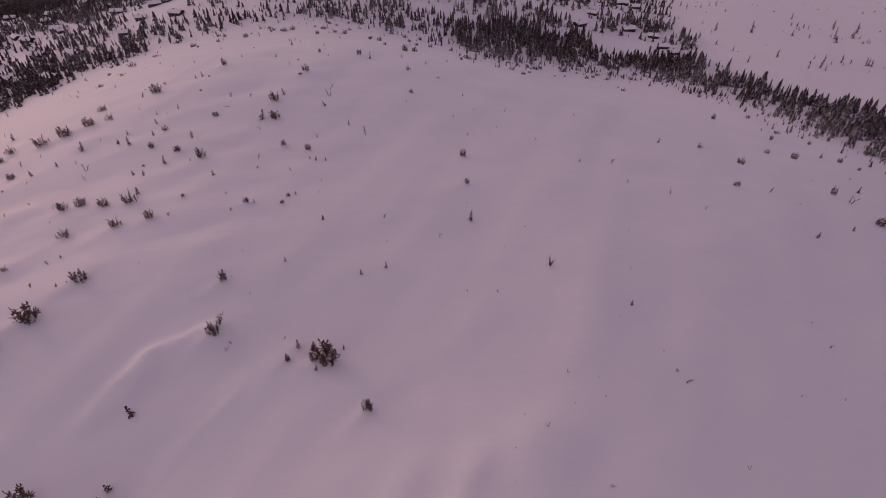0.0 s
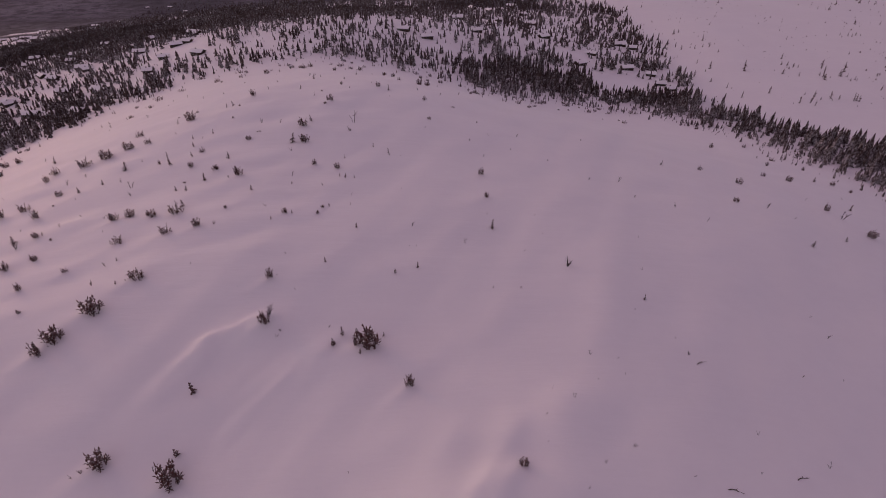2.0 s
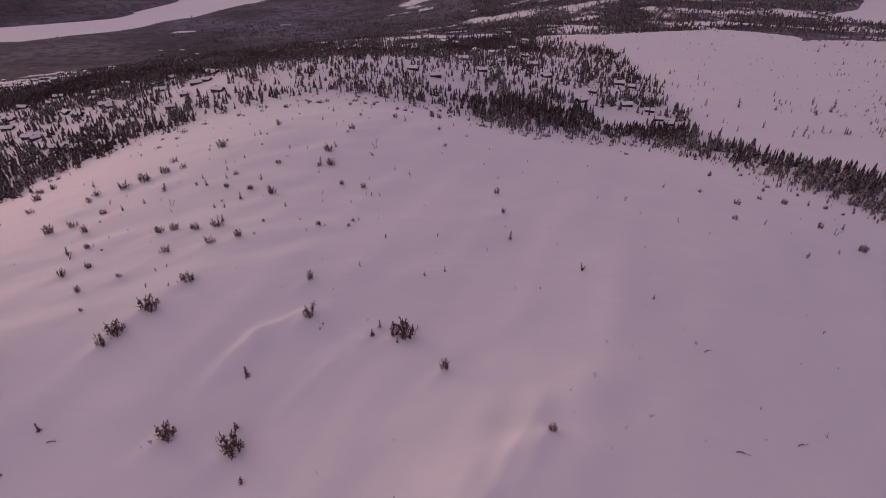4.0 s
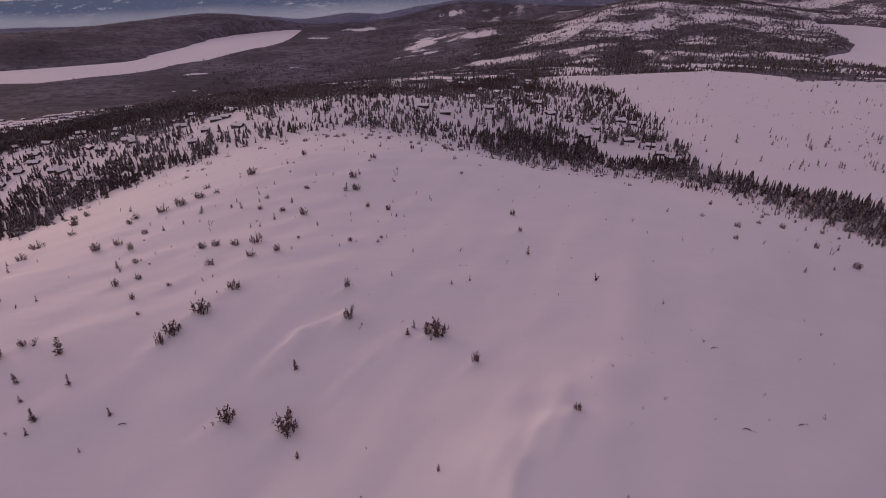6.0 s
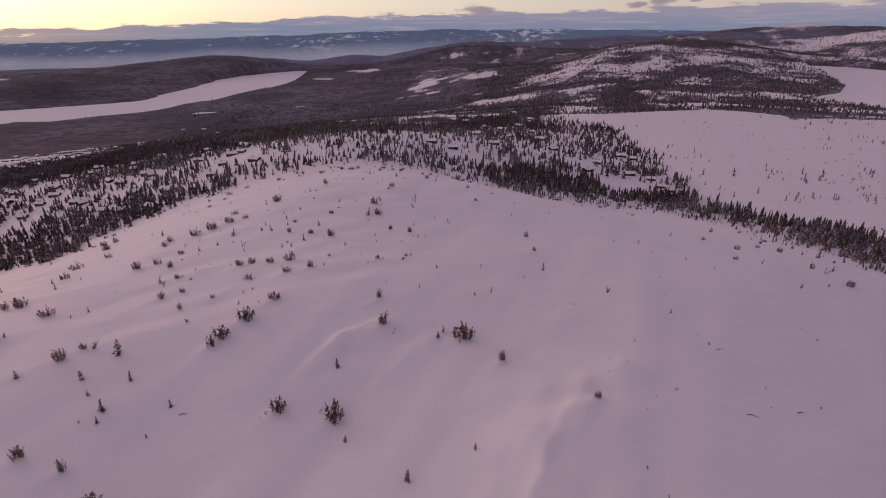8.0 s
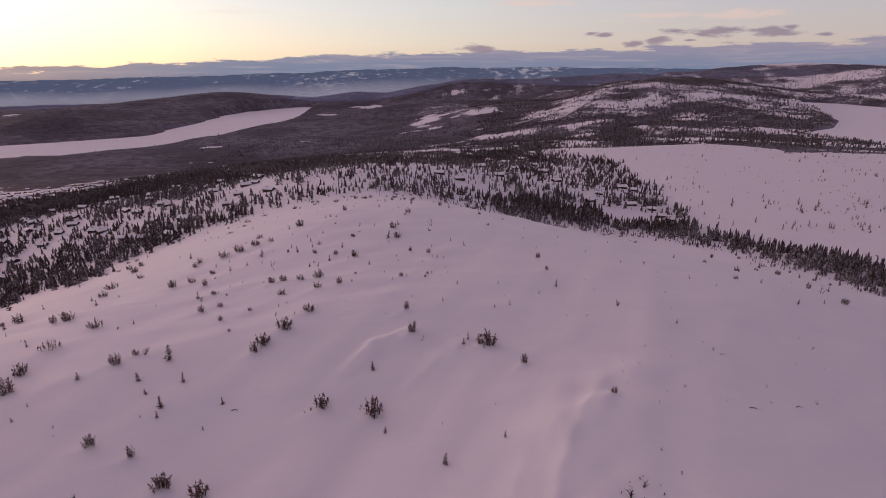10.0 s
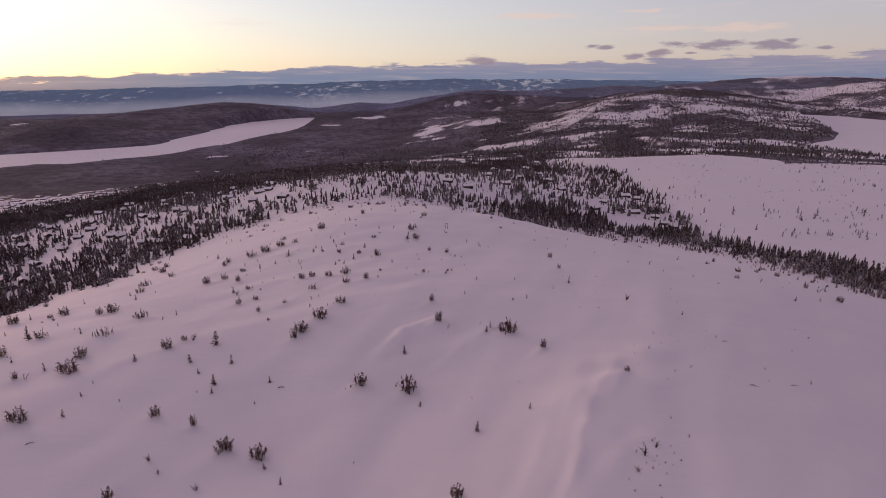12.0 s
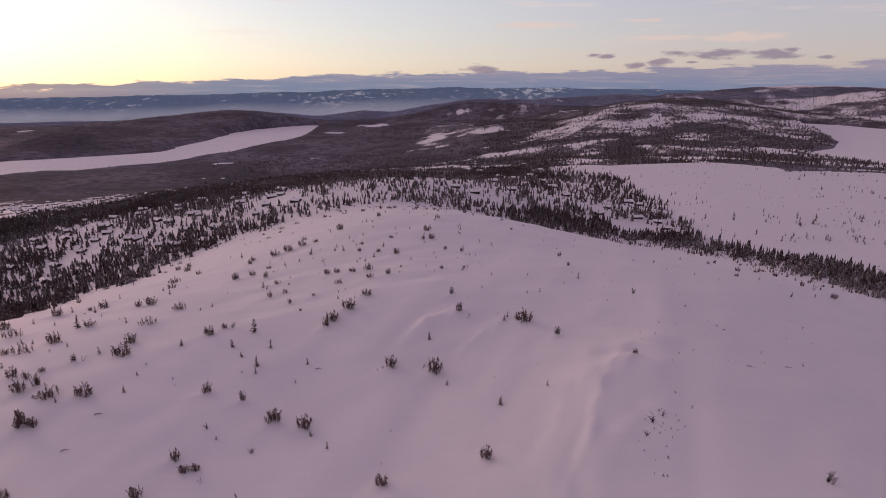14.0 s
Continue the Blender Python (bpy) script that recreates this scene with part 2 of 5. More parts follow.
# far country: ridge lines from west to east, each (reach in front, reach behind, crest points with their heights)
RIDGES = [
    (170, 240, [(-1462, 1900, -131), (-1370, 1900, -102), (-1316, 1950, -91), (-1261, 2000, -100), (-1156, 2000, -125)]),
    (400, 350, [(-2060, 2400, -114), (-1908, 2450, -116), (-1724, 2500, -121), (-1605, 2550, -114), (-1535, 2700, -102), (-1391, 2850, -87), (-1284, 3000, -71), (-1191, 3150, -64), (-1135, 3350, -74), (-1080, 3600, -100)]),
    (320, 300, [(-1125, 3750, -110), (-829, 3750, -115), (-531, 3750, -82), (-346, 3750, -88), (-122, 3700, -46), (164, 3600, -2), (306, 3600, -1), (641, 3700, -1), (1029, 3800, 24), (1252, 3800, 29)]),
    (300, 240, [(-366, 2250, -129), (-217, 2350, -93), (-55, 2400, -79), (112, 2400, -76), (302, 2400, -66), (459, 2350, -67)]),
    (420, 400, [(401, 2000, -54), (495, 1950, -24), (574, 1900, 0), (685, 1900, 11), (790, 1980, 18), (900, 2200, 18), (1060, 2500, 10)]),
    (480, 400, [(1245, 4000, -29), (1437, 4000, 6), (1591, 4000, 37), (1824, 4000, 49), (2016, 4000, 69), (2209, 4000, 88), (2341, 3900, 99), (2467, 3800, 95), (2657, 3700, 85), (2959, 3500, 75)]),
    (420, 400, [(1692, 3100, 15), (1844, 3050, 17), (1957, 3000, 35), (2065, 2950, 55), (2145, 2800, 61), (2187, 2500, 63)]),
]
# the open bog, nearly level
BOG = [(146, 719), (213, 711), (268, 720), (347, 734), (377, 706), (396, 660), (380, 620), (412, 634), (495, 618), (525, 540), (520, 450), (470, 375), (224, 209), (213, 252), (205, 267), (197, 276), (185, 282), (175, 291), (168, 308), (162, 329), (163, 360), (168, 399), (184, 461), (186, 508), (192, 558), (186, 618), (165, 660)]
# frozen lakes: level and outline
WEST_LAKE = (-150.0, [(-1122, 1168), (-1037, 1291), (-998, 1376), (-901, 1390), (-841, 1478), (-771, 1565), (-721, 1735), (-673, 2004), (-609, 2286), (-650, 2835), (-707, 3295), (-804, 3286), (-855, 3229), (-977, 2934), (-1006, 2657), (-957, 2238), (-967, 2050), (-929, 1857), (-978, 1787), (-1129, 1657), (-1252, 1570), (-1358, 1424)])
EAST_LAKE = (-56.0, [(1168, 2128), (1261, 2062), (1337, 1932), (1332, 1704), (1356, 1332), (680, 653), (641, 804), (661, 862), (653, 928), (646, 978), (691, 1046), (765, 1102), (876, 1258), (996, 1520), (1080, 1762), (1122, 1978)])


def smooth(a, b, v):
    u = np.clip((v - a) / (b - a), 0.0, 1.0)
    return u * u * (3 - 2 * u)


def wave(x, y, size, turn=0.0, seed=0.0):
    """Cheap rolling noise between about -1 and 1, of the given wavelength."""
    c, s = math.cos(turn), math.sin(turn)
    u, v = (x * c + y * s) / size, (y * c - x * s) / size
    return (np.sin(2.1 * u + 1.3 * np.sin(1.7 * v + seed) + seed) * np.cos(1.9 * v + 1.1 * np.sin(1.3 * u - seed))
            + 0.5 * np.sin(4.3 * u - 1.9 * v + 2.0 * seed) * np.cos(3.7 * v + 0.8 * u)) / 1.3


def inside(x, y, ring):
    """Signed distance to a closed outline, positive within it."""
    best, within = np.full(np.shape(x), 1e9), np.zeros(np.shape(x), bool)
    for (ax, ay), (bx, by) in zip(ring, ring[1:] + ring[:1]):
        t = np.clip(((x - ax) * (bx - ax) + (y - ay) * (by - ay)) / ((bx - ax) ** 2 + (by - ay) ** 2), 0, 1)
        best = np.minimum(best, np.hypot(x - ax - t * (bx - ax), y - ay - t * (by - ay)))
        if ay != by:
            within ^= ((ay > y) != (by > y)) & (x < ax + (y - ay) * (bx - ax) / (by - ay))
    return np.where(within, best, -best)


def along(x, y, line):
    """Distance from a bent line (positive on its left), and how far along it, 0 to 1."""
    best, side, run = np.full(np.shape(x), 1e9), np.zeros(np.shape(x)), np.zeros(np.shape(x))
    for i, ((ax, ay), (bx, by)) in enumerate(zip(line, line[1:])):
        t = np.clip(((x - ax) * (bx - ax) + (y - ay) * (by - ay)) / ((bx - ax) ** 2 + (by - ay) ** 2), 0, 1)
        d = np.hypot(x - ax - t * (bx - ax), y - ay - t * (by - ay))
        near = d < best
        best = np.where(near, d, best)
        side = np.where(near, np.sign((bx - ax) * (y - ay) - (by - ay) * (x - ax)), side)
        run = np.where(near, (i + t) / (len(line) - 1), run)
    return best * side, run


def height(x, y):
    """Height of the ground."""
    x, y = np.asarray(x, float), np.asarray(y, float)
    z = np.full(x.shape, -60.0)
    for cx, cy, r, a in HILLTOP + SLOPES + VALLEYS:
        z += a * np.exp(-((x - cx) ** 2 + (y - cy) ** 2) / r ** 2)
    out = np.hypot(x, y)
    z -= 80 * smooth(1000, 2000, out) * smooth(700, -700, x - 0.12 * y)
    # beyond: a deep valley to the west, a high plain to the east, and the ridges
    if out.max() > 900:
        base = -145 + 92 * smooth(-500, 500, x - 0.12 * y)
        rise = np.zeros(x.shape)
        for front, behind, line in RIDGES:
            d, run = along(x, y, [p[:2] for p in line])
            crest = np.interp(run * (len(line) - 1), range(len(line)), [p[2] for p in line])
            rise = np.maximum(rise, (crest - base) * np.exp(-(d / np.where(d > 0, behind, front)) ** 2))
        far = smooth(900, 1500, out)
        z = z * (1 - far) + far * (base + rise)
        z += 5 * smooth(900, 2200, out) * (wave(x, y, 260, 0.4, 1.0) + 0.5 * wave(x, y, 95, 0.9, 0.3))
    z = np.maximum(z, -146 + 2 * wave(x, y, 300, 0.9, 2.0))
    bog = smooth(-25, 45, inside(x, y, BOG))
    z = z * (1 - bog) + bog * (-37.3 + 0.5 * wave(x, y, 60, 0.2, 3.0))
    if out.max() > 300:
        for level, ring in (WEST_LAKE, EAST_LAKE):
            d = inside(x, y, ring)
            z = np.where(d > -260, np.maximum(z, level + 1.5 + np.clip(-d, 0, 400) * 0.02), z)
            z += (level - 2.0 - z) * smooth(-14, 10, d)
    return z

# open summit without wood, a ring on the plan
SUMMIT = [(-135, 110), (-181, 262), (-148, 244), (-147, 262), (-149, 284), (-138, 294), (-127, 299), (-118, 314), (-99, 308), (-85, 320), (-62, 327), (-40, 337), (-12, 340), (20, 332), (45, 320), (64, 320), (88, 327), (112, 322), (133, 308), (146, 292), (152, 276), (155, 258), (157, 238), (162, 216), (166, 196), (172, 165), (190, 60), (120, -200), (-170, -200), (-170, 60)]
WIND = Vector((-0.69, -0.73)).normalized()
# the long drift: crest line on the plan
CREST = [(43, 113), (39.5, 105), (34.5, 97.5), (31, 92.5), (28.8, 88.5), (26.2, 82), (24.2, 77), (22, 72), (19.7, 67.3), (16, 60), (10, 49)]
# lesser drifts behind shrubs
SPURS = [(0.58, [(4, 124), (2.8, 122.6), (-3.8, 118.8), (-7.3, 111.9), (-13, 103)]),
         (0.20, [(35.5, 80.8), (31.6, 77.8), (28.3, 75.1), (25.8, 72.1), (23, 67)]),
         (0.30, [(37.5, 97.5), (34, 94.5), (31, 90), (28, 84)]),
         (0.22, [(14.5, 117.5), (9, 112), (3, 105), (-1, 99)]),
         (0.20, [(16, 120), (10, 116), (4, 110), (0, 105)])]

# plants on the open summit: (x, y, height[, width])
NEAR_BUSHES = [
    (-43.0, 65.1, 2.3, 1.8), (-61.6, 65.2, 1.4, 2.2), (-8.7, 67.8, 2.1, 1.8), (-38.8, 70.8, 1.5, 1.6), (-37.3, 71.5, 1.3, 1.4), (6.6, 71.6, 2.4, 1.8),
    (-41.3, 73.3, 2.4, 1.4), (-69.0, 81.3, 2.1, 1.5), (-70.9, 81.7, 4.5, 3.2), (-23.6, 82.4, 3.1, 2.5), (-29.1, 83.7, 3.2, 2.6), (-36.5, 89.8, 2.4, 1.1),
    (-72.2, 89.9, 2.8, 4.7), (-65.5, 90.2, 3.3, 3.8), (-43.9, 92.0, 2.3, 1.7), (-79.2, 92.3, 2.9, 2.5), (-77.4, 94.3, 3.5, 1.6), (37.0, 96.8, 1.2, 1.0),
    (-81.3, 97.0, 2.1, 1.3), (-84.8, 97.8, 3.1, 2.0), (-1.6, 98.9, 5.6, 2.8),
]
MIDDLE_BUSHES = [
    (-80.3, 99.9, 1.2, 1.3), (-10.5, 101.1, 3.4, 2.3), (-76.8, 104.4, 1.9, 1.1), (-68.1, 107.2, 3.6, 4.8), (24.7, 109.7, 2.2, 1.2), (-92.8, 111.0, 3.1, 5.4),
    (-96.9, 111.3, 1.7, 2.3), (-70.3, 114.0, 2.5, 3.5), (-52.8, 115.6, 2.4, 3.1), (-89.3, 116.6, 3.1, 4.2), (19.0, 117.4, 4.6, 3.2), (17.2, 117.2, 1.5, 1.0),
    (-26.8, 117.6, 2.9, 1.6), (-50.8, 119.1, 1.5, 1.3), (-26.0, 120.2, 3.0, 2.8), (-105.0, 123.8, 2.7, 5.3), (-71.8, 124.5, 2.0, 5.0), (-23.0, 125.4, 3.5, 3.1),
    (-86.7, 125.6, 2.5, 3.3), (-35.0, 126.8, 0.8, 0.6), (2.2, 131.3, 2.2, 1.1),
]
FAR_BUSHES = [
    (-19.6, 132.9, 1.9, 2.8), (-39.5, 133.4, 1.7, 1.0), (-115.7, 134.9, 3.7, 3.1), (-69.7, 136.7, 2.5, 4.0), (-34.2, 137.8, 1.1, 1.3), (-85.1, 144.3, 2.7, 1.8),
    (-81.6, 144.7, 3.5, 2.9), (-29.1, 145.6, 1.6, 2.5), (-20.4, 146.7, 1.9, 2.5), (-110.6, 147.1, 3.2, 4.0), (-15.4, 148.3, 1.9, 1.5), (-103.0, 150.7, 1.3, 1.6),
    (-48.2, 151.9, 1.3, 1.3), (-99.8, 152.3, 3.4, 3.5), (-0.4, 152.6, 1.2, 1.1), (5.7, 152.8, 0.8, 0.7), (-34.0, 154.4, 1.8, 1.9), (-26.5, 154.7, 1.6, 2.6),
    (-12.4, 155.1, 0.8, 0.6), (-21.9, 155.1, 2.9, 3.3), (6.2, 155.3, 0.8, 0.7),
]
EDGE_BUSHES = [
    (-31.6, 155.9, 1.8, 2.7), (121.0, 160.8, 2.1, 2.1), (-54.4, 161.3, 2.2, 1.4), (-65.3, 165.1, 2.9, 2.3), (-60.4, 166.6, 2.2, 2.5), (-88.0, 169.7, 2.2, 2.9),
    (94.9, 169.9, 1.3, 1.7), (-15.1, 172.1, 2.4, 2.1), (-57.8, 174.5, 1.3, 2.3), (6.1, 174.6, 1.6, 1.3), (-21.3, 175.6, 1.4, 1.5), (0.7, 176.4, 1.5, 1.1),
    (-28.0, 178.6, 1.4, 1.8), (-37.0, 182.1, 1.3, 0.7), (-93.7, 183.1, 2.8, 4.8), (-67.8, 185.9, 1.9, 1.5), (-28.5, 187.3, 1.5, 1.7), (-4.1, 189.7, 2.2, 2.3),
    (-68.6, 190.8, 2.2, 2.8), (-60.4, 190.9, 2.9, 4.2), (-88.9, 191.4, 1.9, 2.7),
]
RIM_BUSHES = [
    (-18.8, 192.7, 1.1, 1.9), (-56.9, 194.3, 2.9, 4.3), (-52.5, 197.9, 2.2, 3.8), (-6.1, 198.7, 2.6, 2.3), (-47.4, 198.9, 1.7, 2.3), (-54.1, 208.2, 1.8, 2.9),
    (-40.7, 212.2, 3.5, 2.9), (-104.8, 215.9, 3.3, 2.6), (-175.8, 216.6, 4.5, 5.4), (-188.8, 224.6, 6.1, 6.3),
    (-114.0, 237.1, 2.4, 2.1), (-160.9, 256.8, 2.8, 4.5), (-85.2, 261.6, 1.4, 2.1),
]
NEAR_SPRUCES = [
    (-18.3, 76.3, 1.5), (-37.1, 78.7, 0.9), (-21.8, 80.1, 1.3), (10.3, 85.9, 2.0), (-69.1, 87.6, 1.4), (19.1, 89.7, 1.4),
    (-59.2, 91.7, 1.6), (0.8, 94.5, 1.4), (-28.7, 96.7, 1.0), (-60.1, 98.0, 1.1), (-37.3, 99.3, 1.6), (-37.6, 101.8, 2.9),
    (-60.4, 102.1, 0.9), (-2.0, 102.2, 1.8), (-27.7, 102.8, 1.8), (-91.0, 103.1, 1.6), (-42.2, 105.7, 1.4), (-73.8, 108.1, 2.2),
    (-37.0, 109.1, 2.5), (-45.4, 109.7, 2.3), (-56.9, 110.1, 2.1), (-2.8, 110.5, 2.4), (-83.3, 112.2, 1.6), (-86.7, 115.4, 1.0),
    (17.9, 115.6, 1.0), (-43.3, 116.5, 3.9), (19.7, 116.6, 1.2), (-94.9, 117.2, 1.4), (14.0, 117.3, 1.8), (-99.0, 119.1, 1.4),
]
MIDDLE_SPRUCES = [
    (20.7, 119.2, 0.9), (15.0, 119.4, 1.8), (-89.4, 125.5, 4.3), (-78.3, 126.6, 2.1), (59.5, 127.1, 1.1), (41.1, 129.3, 0.6),
    (-81.8, 129.7, 0.7), (21.6, 132.9, 1.1), (25.1, 134.5, 1.4), (10.1, 135.4, 1.2), (-90.7, 136.7, 1.1), (-61.5, 137.7, 1.6),
    (-111.1, 139.0, 2.1), (-26.2, 139.6, 0.8), (-44.0, 143.7, 1.6), (-97.8, 144.7, 2.4), (13.6, 147.3, 1.2), (38.4, 148.6, 2.5),
    (-2.3, 150.0, 0.9), (-108.5, 150.7, 2.2), (101.2, 151.0, 1.7), (-47.2, 152.3, 0.9), (0.9, 152.6, 0.9), (111.7, 155.8, 1.3),
    (7.4, 156.1, 0.9), (-83.6, 159.0, 2.1), (-9.8, 163.8, 1.4), (-102.9, 165.2, 1.8), (-88.7, 165.5, 1.7), (-24.4, 165.9, 1.5),
]
FAR_SPRUCES = [
    (-27.2, 167.3, 1.5), (8.5, 169.7, 1.2), (10.5, 169.7, 1.0), (7.3, 170.2, 0.9), (-22.1, 170.9, 2.3), (-51.7, 172.7, 1.9),
    (-47.6, 175.4, 1.5), (-33.7, 180.7, 2.3), (6.9, 180.8, 1.1), (-20.4, 181.5, 2.0), (-45.2, 181.6, 2.8), (16.7, 184.3, 1.5),
    (-29.9, 184.4, 1.5), (-42.6, 185.3, 0.7), (-37.4, 187.3, 1.5), (12.8, 187.6, 1.4), (-7.0, 189.4, 3.1), (-32.0, 191.2, 1.5),
    (-134.6, 191.4, 4.3), (-29.5, 198.4, 1.4), (-4.8, 202.5, 2.2), (-33.0, 220.2, 1.5), (-134.6, 227.4, 2.4), (-167.0, 230.4, 4.6),
    (-14.9, 236.8, 1.6), (-95.1, 263.6, 1.1), (-121.5, 287.3, 1.6), (-14.5, 321.4, 2.2),
]
NEAR_TWIGS = [
    (51.7, 61.9, 1.2), (-29.1, 65.6, 1.0), (-35.3, 68.4, 1.0), (29.2, 71.1, 0.4), (-9.2, 72.4, 0.5), (40.6, 79.4, 0.7),
    (-8.6, 80.8, 0.6), (-51.0, 94.4, 0.5), (9.9, 94.5, 0.6), (54.6, 96.0, 0.4), (-52.4, 96.4, 0.7), (62.3, 96.9, 0.4),
    (45.6, 97.2, 0.5), (-39.9, 99.2, 0.8), (49.4, 99.5, 0.8), (40.0, 99.7, 0.3), (-12.9, 99.7, 0.7), (-12.0, 100.2, 1.0),
    (-3.8, 100.4, 1.2), (64.7, 102.3, 0.6), (40.5, 103.5, 0.4), (-75.1, 104.8, 1.5), (44.2, 106.1, 0.7), (56.2, 108.8, 0.3),
]
MIDDLE_TWIGS = [
    (47.9, 109.4, 0.3), (-85.5, 109.6, 1.0), (51.6, 110.5, 0.3), (51.5, 113.3, 0.3), (48.0, 114.0, 0.8), (61.7, 115.2, 0.8),
    (61.1, 118.4, 0.4), (6.2, 120.2, 0.7), (12.9, 121.0, 0.6), (-28.1, 121.0, 0.8), (-25.5, 121.8, 1.0), (57.2, 124.3, 0.3),
    (6.5, 128.9, 0.4), (36.8, 129.4, 0.5), (-2.3, 129.5, 0.3), (-26.8, 132.6, 1.1), (-11.8, 135.8, 0.4), (3.1, 138.0, 0.4),
    (-27.7, 138.4, 1.1), (23.5, 141.5, 0.3), (33.1, 142.9, 0.9), (23.8, 148.0, 1.0), (-50.1, 148.6, 1.9), (-44.9, 154.4, 0.9),
]
FAR_TWIGS = [
    (-4.9, 155.9, 0.8), (-54.7, 156.6, 0.6), (-43.2, 158.8, 0.6), (11.0, 161.2, 0.5), (77.6, 161.8, 1.2), (4.6, 164.8, 0.8),
    (-37.4, 167.8, 1.2), (101.4, 168.2, 1.6), (-50.2, 168.8, 0.6), (120.8, 169.9, 2.4), (-3.0, 170.6, 1.1),
    (-38.9, 171.5, 2.0), (62.5, 174.1, 0.8), (69.7, 175.0, 1.5), (-43.1, 175.2, 1.0), (-58.8, 179.9, 1.4),
    (-6.3, 184.5, 1.0), (-12.6, 201.4, 1.1), (-17.9, 202.6, 1.4), (6.3, 202.6, 2.2), 
]
NEAR_BIRCHES = [
    (51.4, 62.4, 1.9), (31.0, 72.6, 1.0), (-30.2, 75.7, 1.3), (32.9, 75.8, 1.7), (34.9, 77.1, 1.1), (-39.6, 81.3, 1.4),
    (-48.9, 118.9, 1.8), (4.1, 122.9, 1.7), (49.6, 135.7, 1.7), (-35.8, 309.3, 2.8),
]
NEAR_LOGS = [
    (66.8, 96.7, 0.8),
    (-59.3, 75.3, 0.7), (-59.3, 84.4, 0.4), (58.4, 94.6, 0.8), (-24.8, 101.2, 0.5), (62.9, 113.8, 0.7), (-16.6, 196.2, 0.9),
]
RAGGED_BUSHES_A = [
    (42.7, 293.8, 1.4, 1.2), (33.1, 223.4, 0.7, 1.4), (38.0, 173.5, 1.9, 1.3), (38.3, 161.1, 1.5, 0.9), (128.0, 249.2, 2.2, 1.7), (97.1, 193.4, 1.3, 1.8),
    (103.9, 185.6, 1.9, 2.1), (119.7, 201.6, 1.4, 1.6), (127.4, 201.6, 2.1, 1.9), (148.9, 227.3, 1.6, 1.1), (119.3, 173.7, 2.4, 1.3), (145.7, 208.3, 1.7, 1.4),
    (148.0, 203.3, 1.1, 1.0), (134.6, 224.6, 1.6, 1.1), (-119.1, 237.3, 2.1, 3.5), (-41.6, 219.7, 0.8, 1.0), (-86.8, 289.5, 2.4, 4.7), (-83.0, 273.0, 1.3, 1.3),
    (-96.4, 288.0, 1.2, 1.9), (-81.1, 299.1, 1.5, 3.9),
]
RAGGED_BUSHES_B = [
    (-46.9, 140.7, 2.1, 1.4), (-27.0, 227.2, 2.1, 1.7), (-15.4, 302.8, 1.9, 1.5), (-2.2, 238.9, 1.3, 0.9), (9.5, 239.2, 1.8, 1.5), (9.4, 302.2, 1.9, 1.9),
    (13.3, 283.2, 1.3, 1.4), (21.9, 265.0, 3.3, 2.1), (24.5, 275.1, 2.2, 2.2), (24.6, 227.2, 1.4, 1.7), (26.3, 207.6, 1.0, 1.2), (-2.2, 218.3, 2.0, 2.3),
    (3.9, 121.4, 2.3, 1.6),
]
RAGGED_SPRUCES_A = [
    (36.1, 254.1, 1.2), (49.0, 307.8, 4.1), (54.1, 315.6, 3.7), (58.4, 298.7, 3.0), (86.3, 193.0, 1.6), (141.1, 210.1, 2.2),
    (130.1, 179.6, 2.2), (146.9, 244.7, 2.6), (138.9, 237.9, 1.3), (-77.3, 203.9, 2.4), (-34.3, 196.8, 1.2), (-44.4, 211.7, 1.6),
    (-60.2, 168.0, 1.4), (-51.8, 150.6, 2.3), (-22.0, 158.5, 1.8), (-31.3, 221.0, 1.9), (-38.6, 301.5, 1.9), (-14.2, 255.3, 2.3),
    (-4.9, 293.8, 1.9), (12.9, 236.3, 2.2), (-22.4, 131.9, 0.8), (16.9, 118.9, 1.9),
]
STRAY_TWIGS_A = [
    (39.4, 209.4, 0.8), (36.6, 194.2, 0.8), (49.6, 201.5, 1.0), (41.8, 199.5, 0.5), (39.4, 184.7, 0.9), (37.9, 154.0, 0.5),
    (47.0, 153.9, 0.4), (47.3, 146.8, 0.4), (43.2, 140.6, 0.3), (70.1, 165.1, 0.8), (64.8, 146.5, 0.6), (61.9, 135.6, 0.5),
    (54.9, 184.6, 0.7), (68.3, 206.2, 0.7), (46.6, 190.8, 0.6), (82.0, 156.0, 0.9), (105.4, 163.9, 0.6), (85.8, 126.7, 0.5),
    (118.9, 181.1, 0.6), (135.7, 190.4, 0.7), (42.0, 107.9, 0.4), (43.1, 94.1, 0.4), (76.3, 112.7, 0.5), (85.8, 121.9, 0.9),
]
STRAY_TWIGS_B = [
    (82.2, 112.9, 0.4), (71.0, 98.5, 0.9), (-84.1, 209.7, 1.2), (-55.6, 182.6, 1.0), (-67.2, 239.7, 1.2), (-36.5, 155.5, 0.8),
    (-34.1, 150.3, 0.5), (-20.1, 275.0, 1.3), (1.2, 233.7, 0.7), (22.1, 242.0, 1.3), (29.4, 237.6, 1.1), (6.1, 208.0, 1.3),
    (5.7, 197.1, 1.2), (-16.6, 170.2, 0.8), (24.7, 141.5, 0.3), (3.1, 132.1, 0.4), (20.9, 164.5, 0.4), (19.7, 182.3, 0.4),
    (25.3, 200.7, 0.6), (-21.0, 132.4, 0.5), (-21.6, 125.0, 0.6), (-25.9, 119.0, 0.5), (5.9, 119.2, 0.8), (18.5, 98.3, 0.3),
]
BUSHES = RAGGED_BUSHES_A + RAGGED_BUSHES_B + NEAR_BUSHES + MIDDLE_BUSHES + FAR_BUSHES + EDGE_BUSHES + RIM_BUSHES
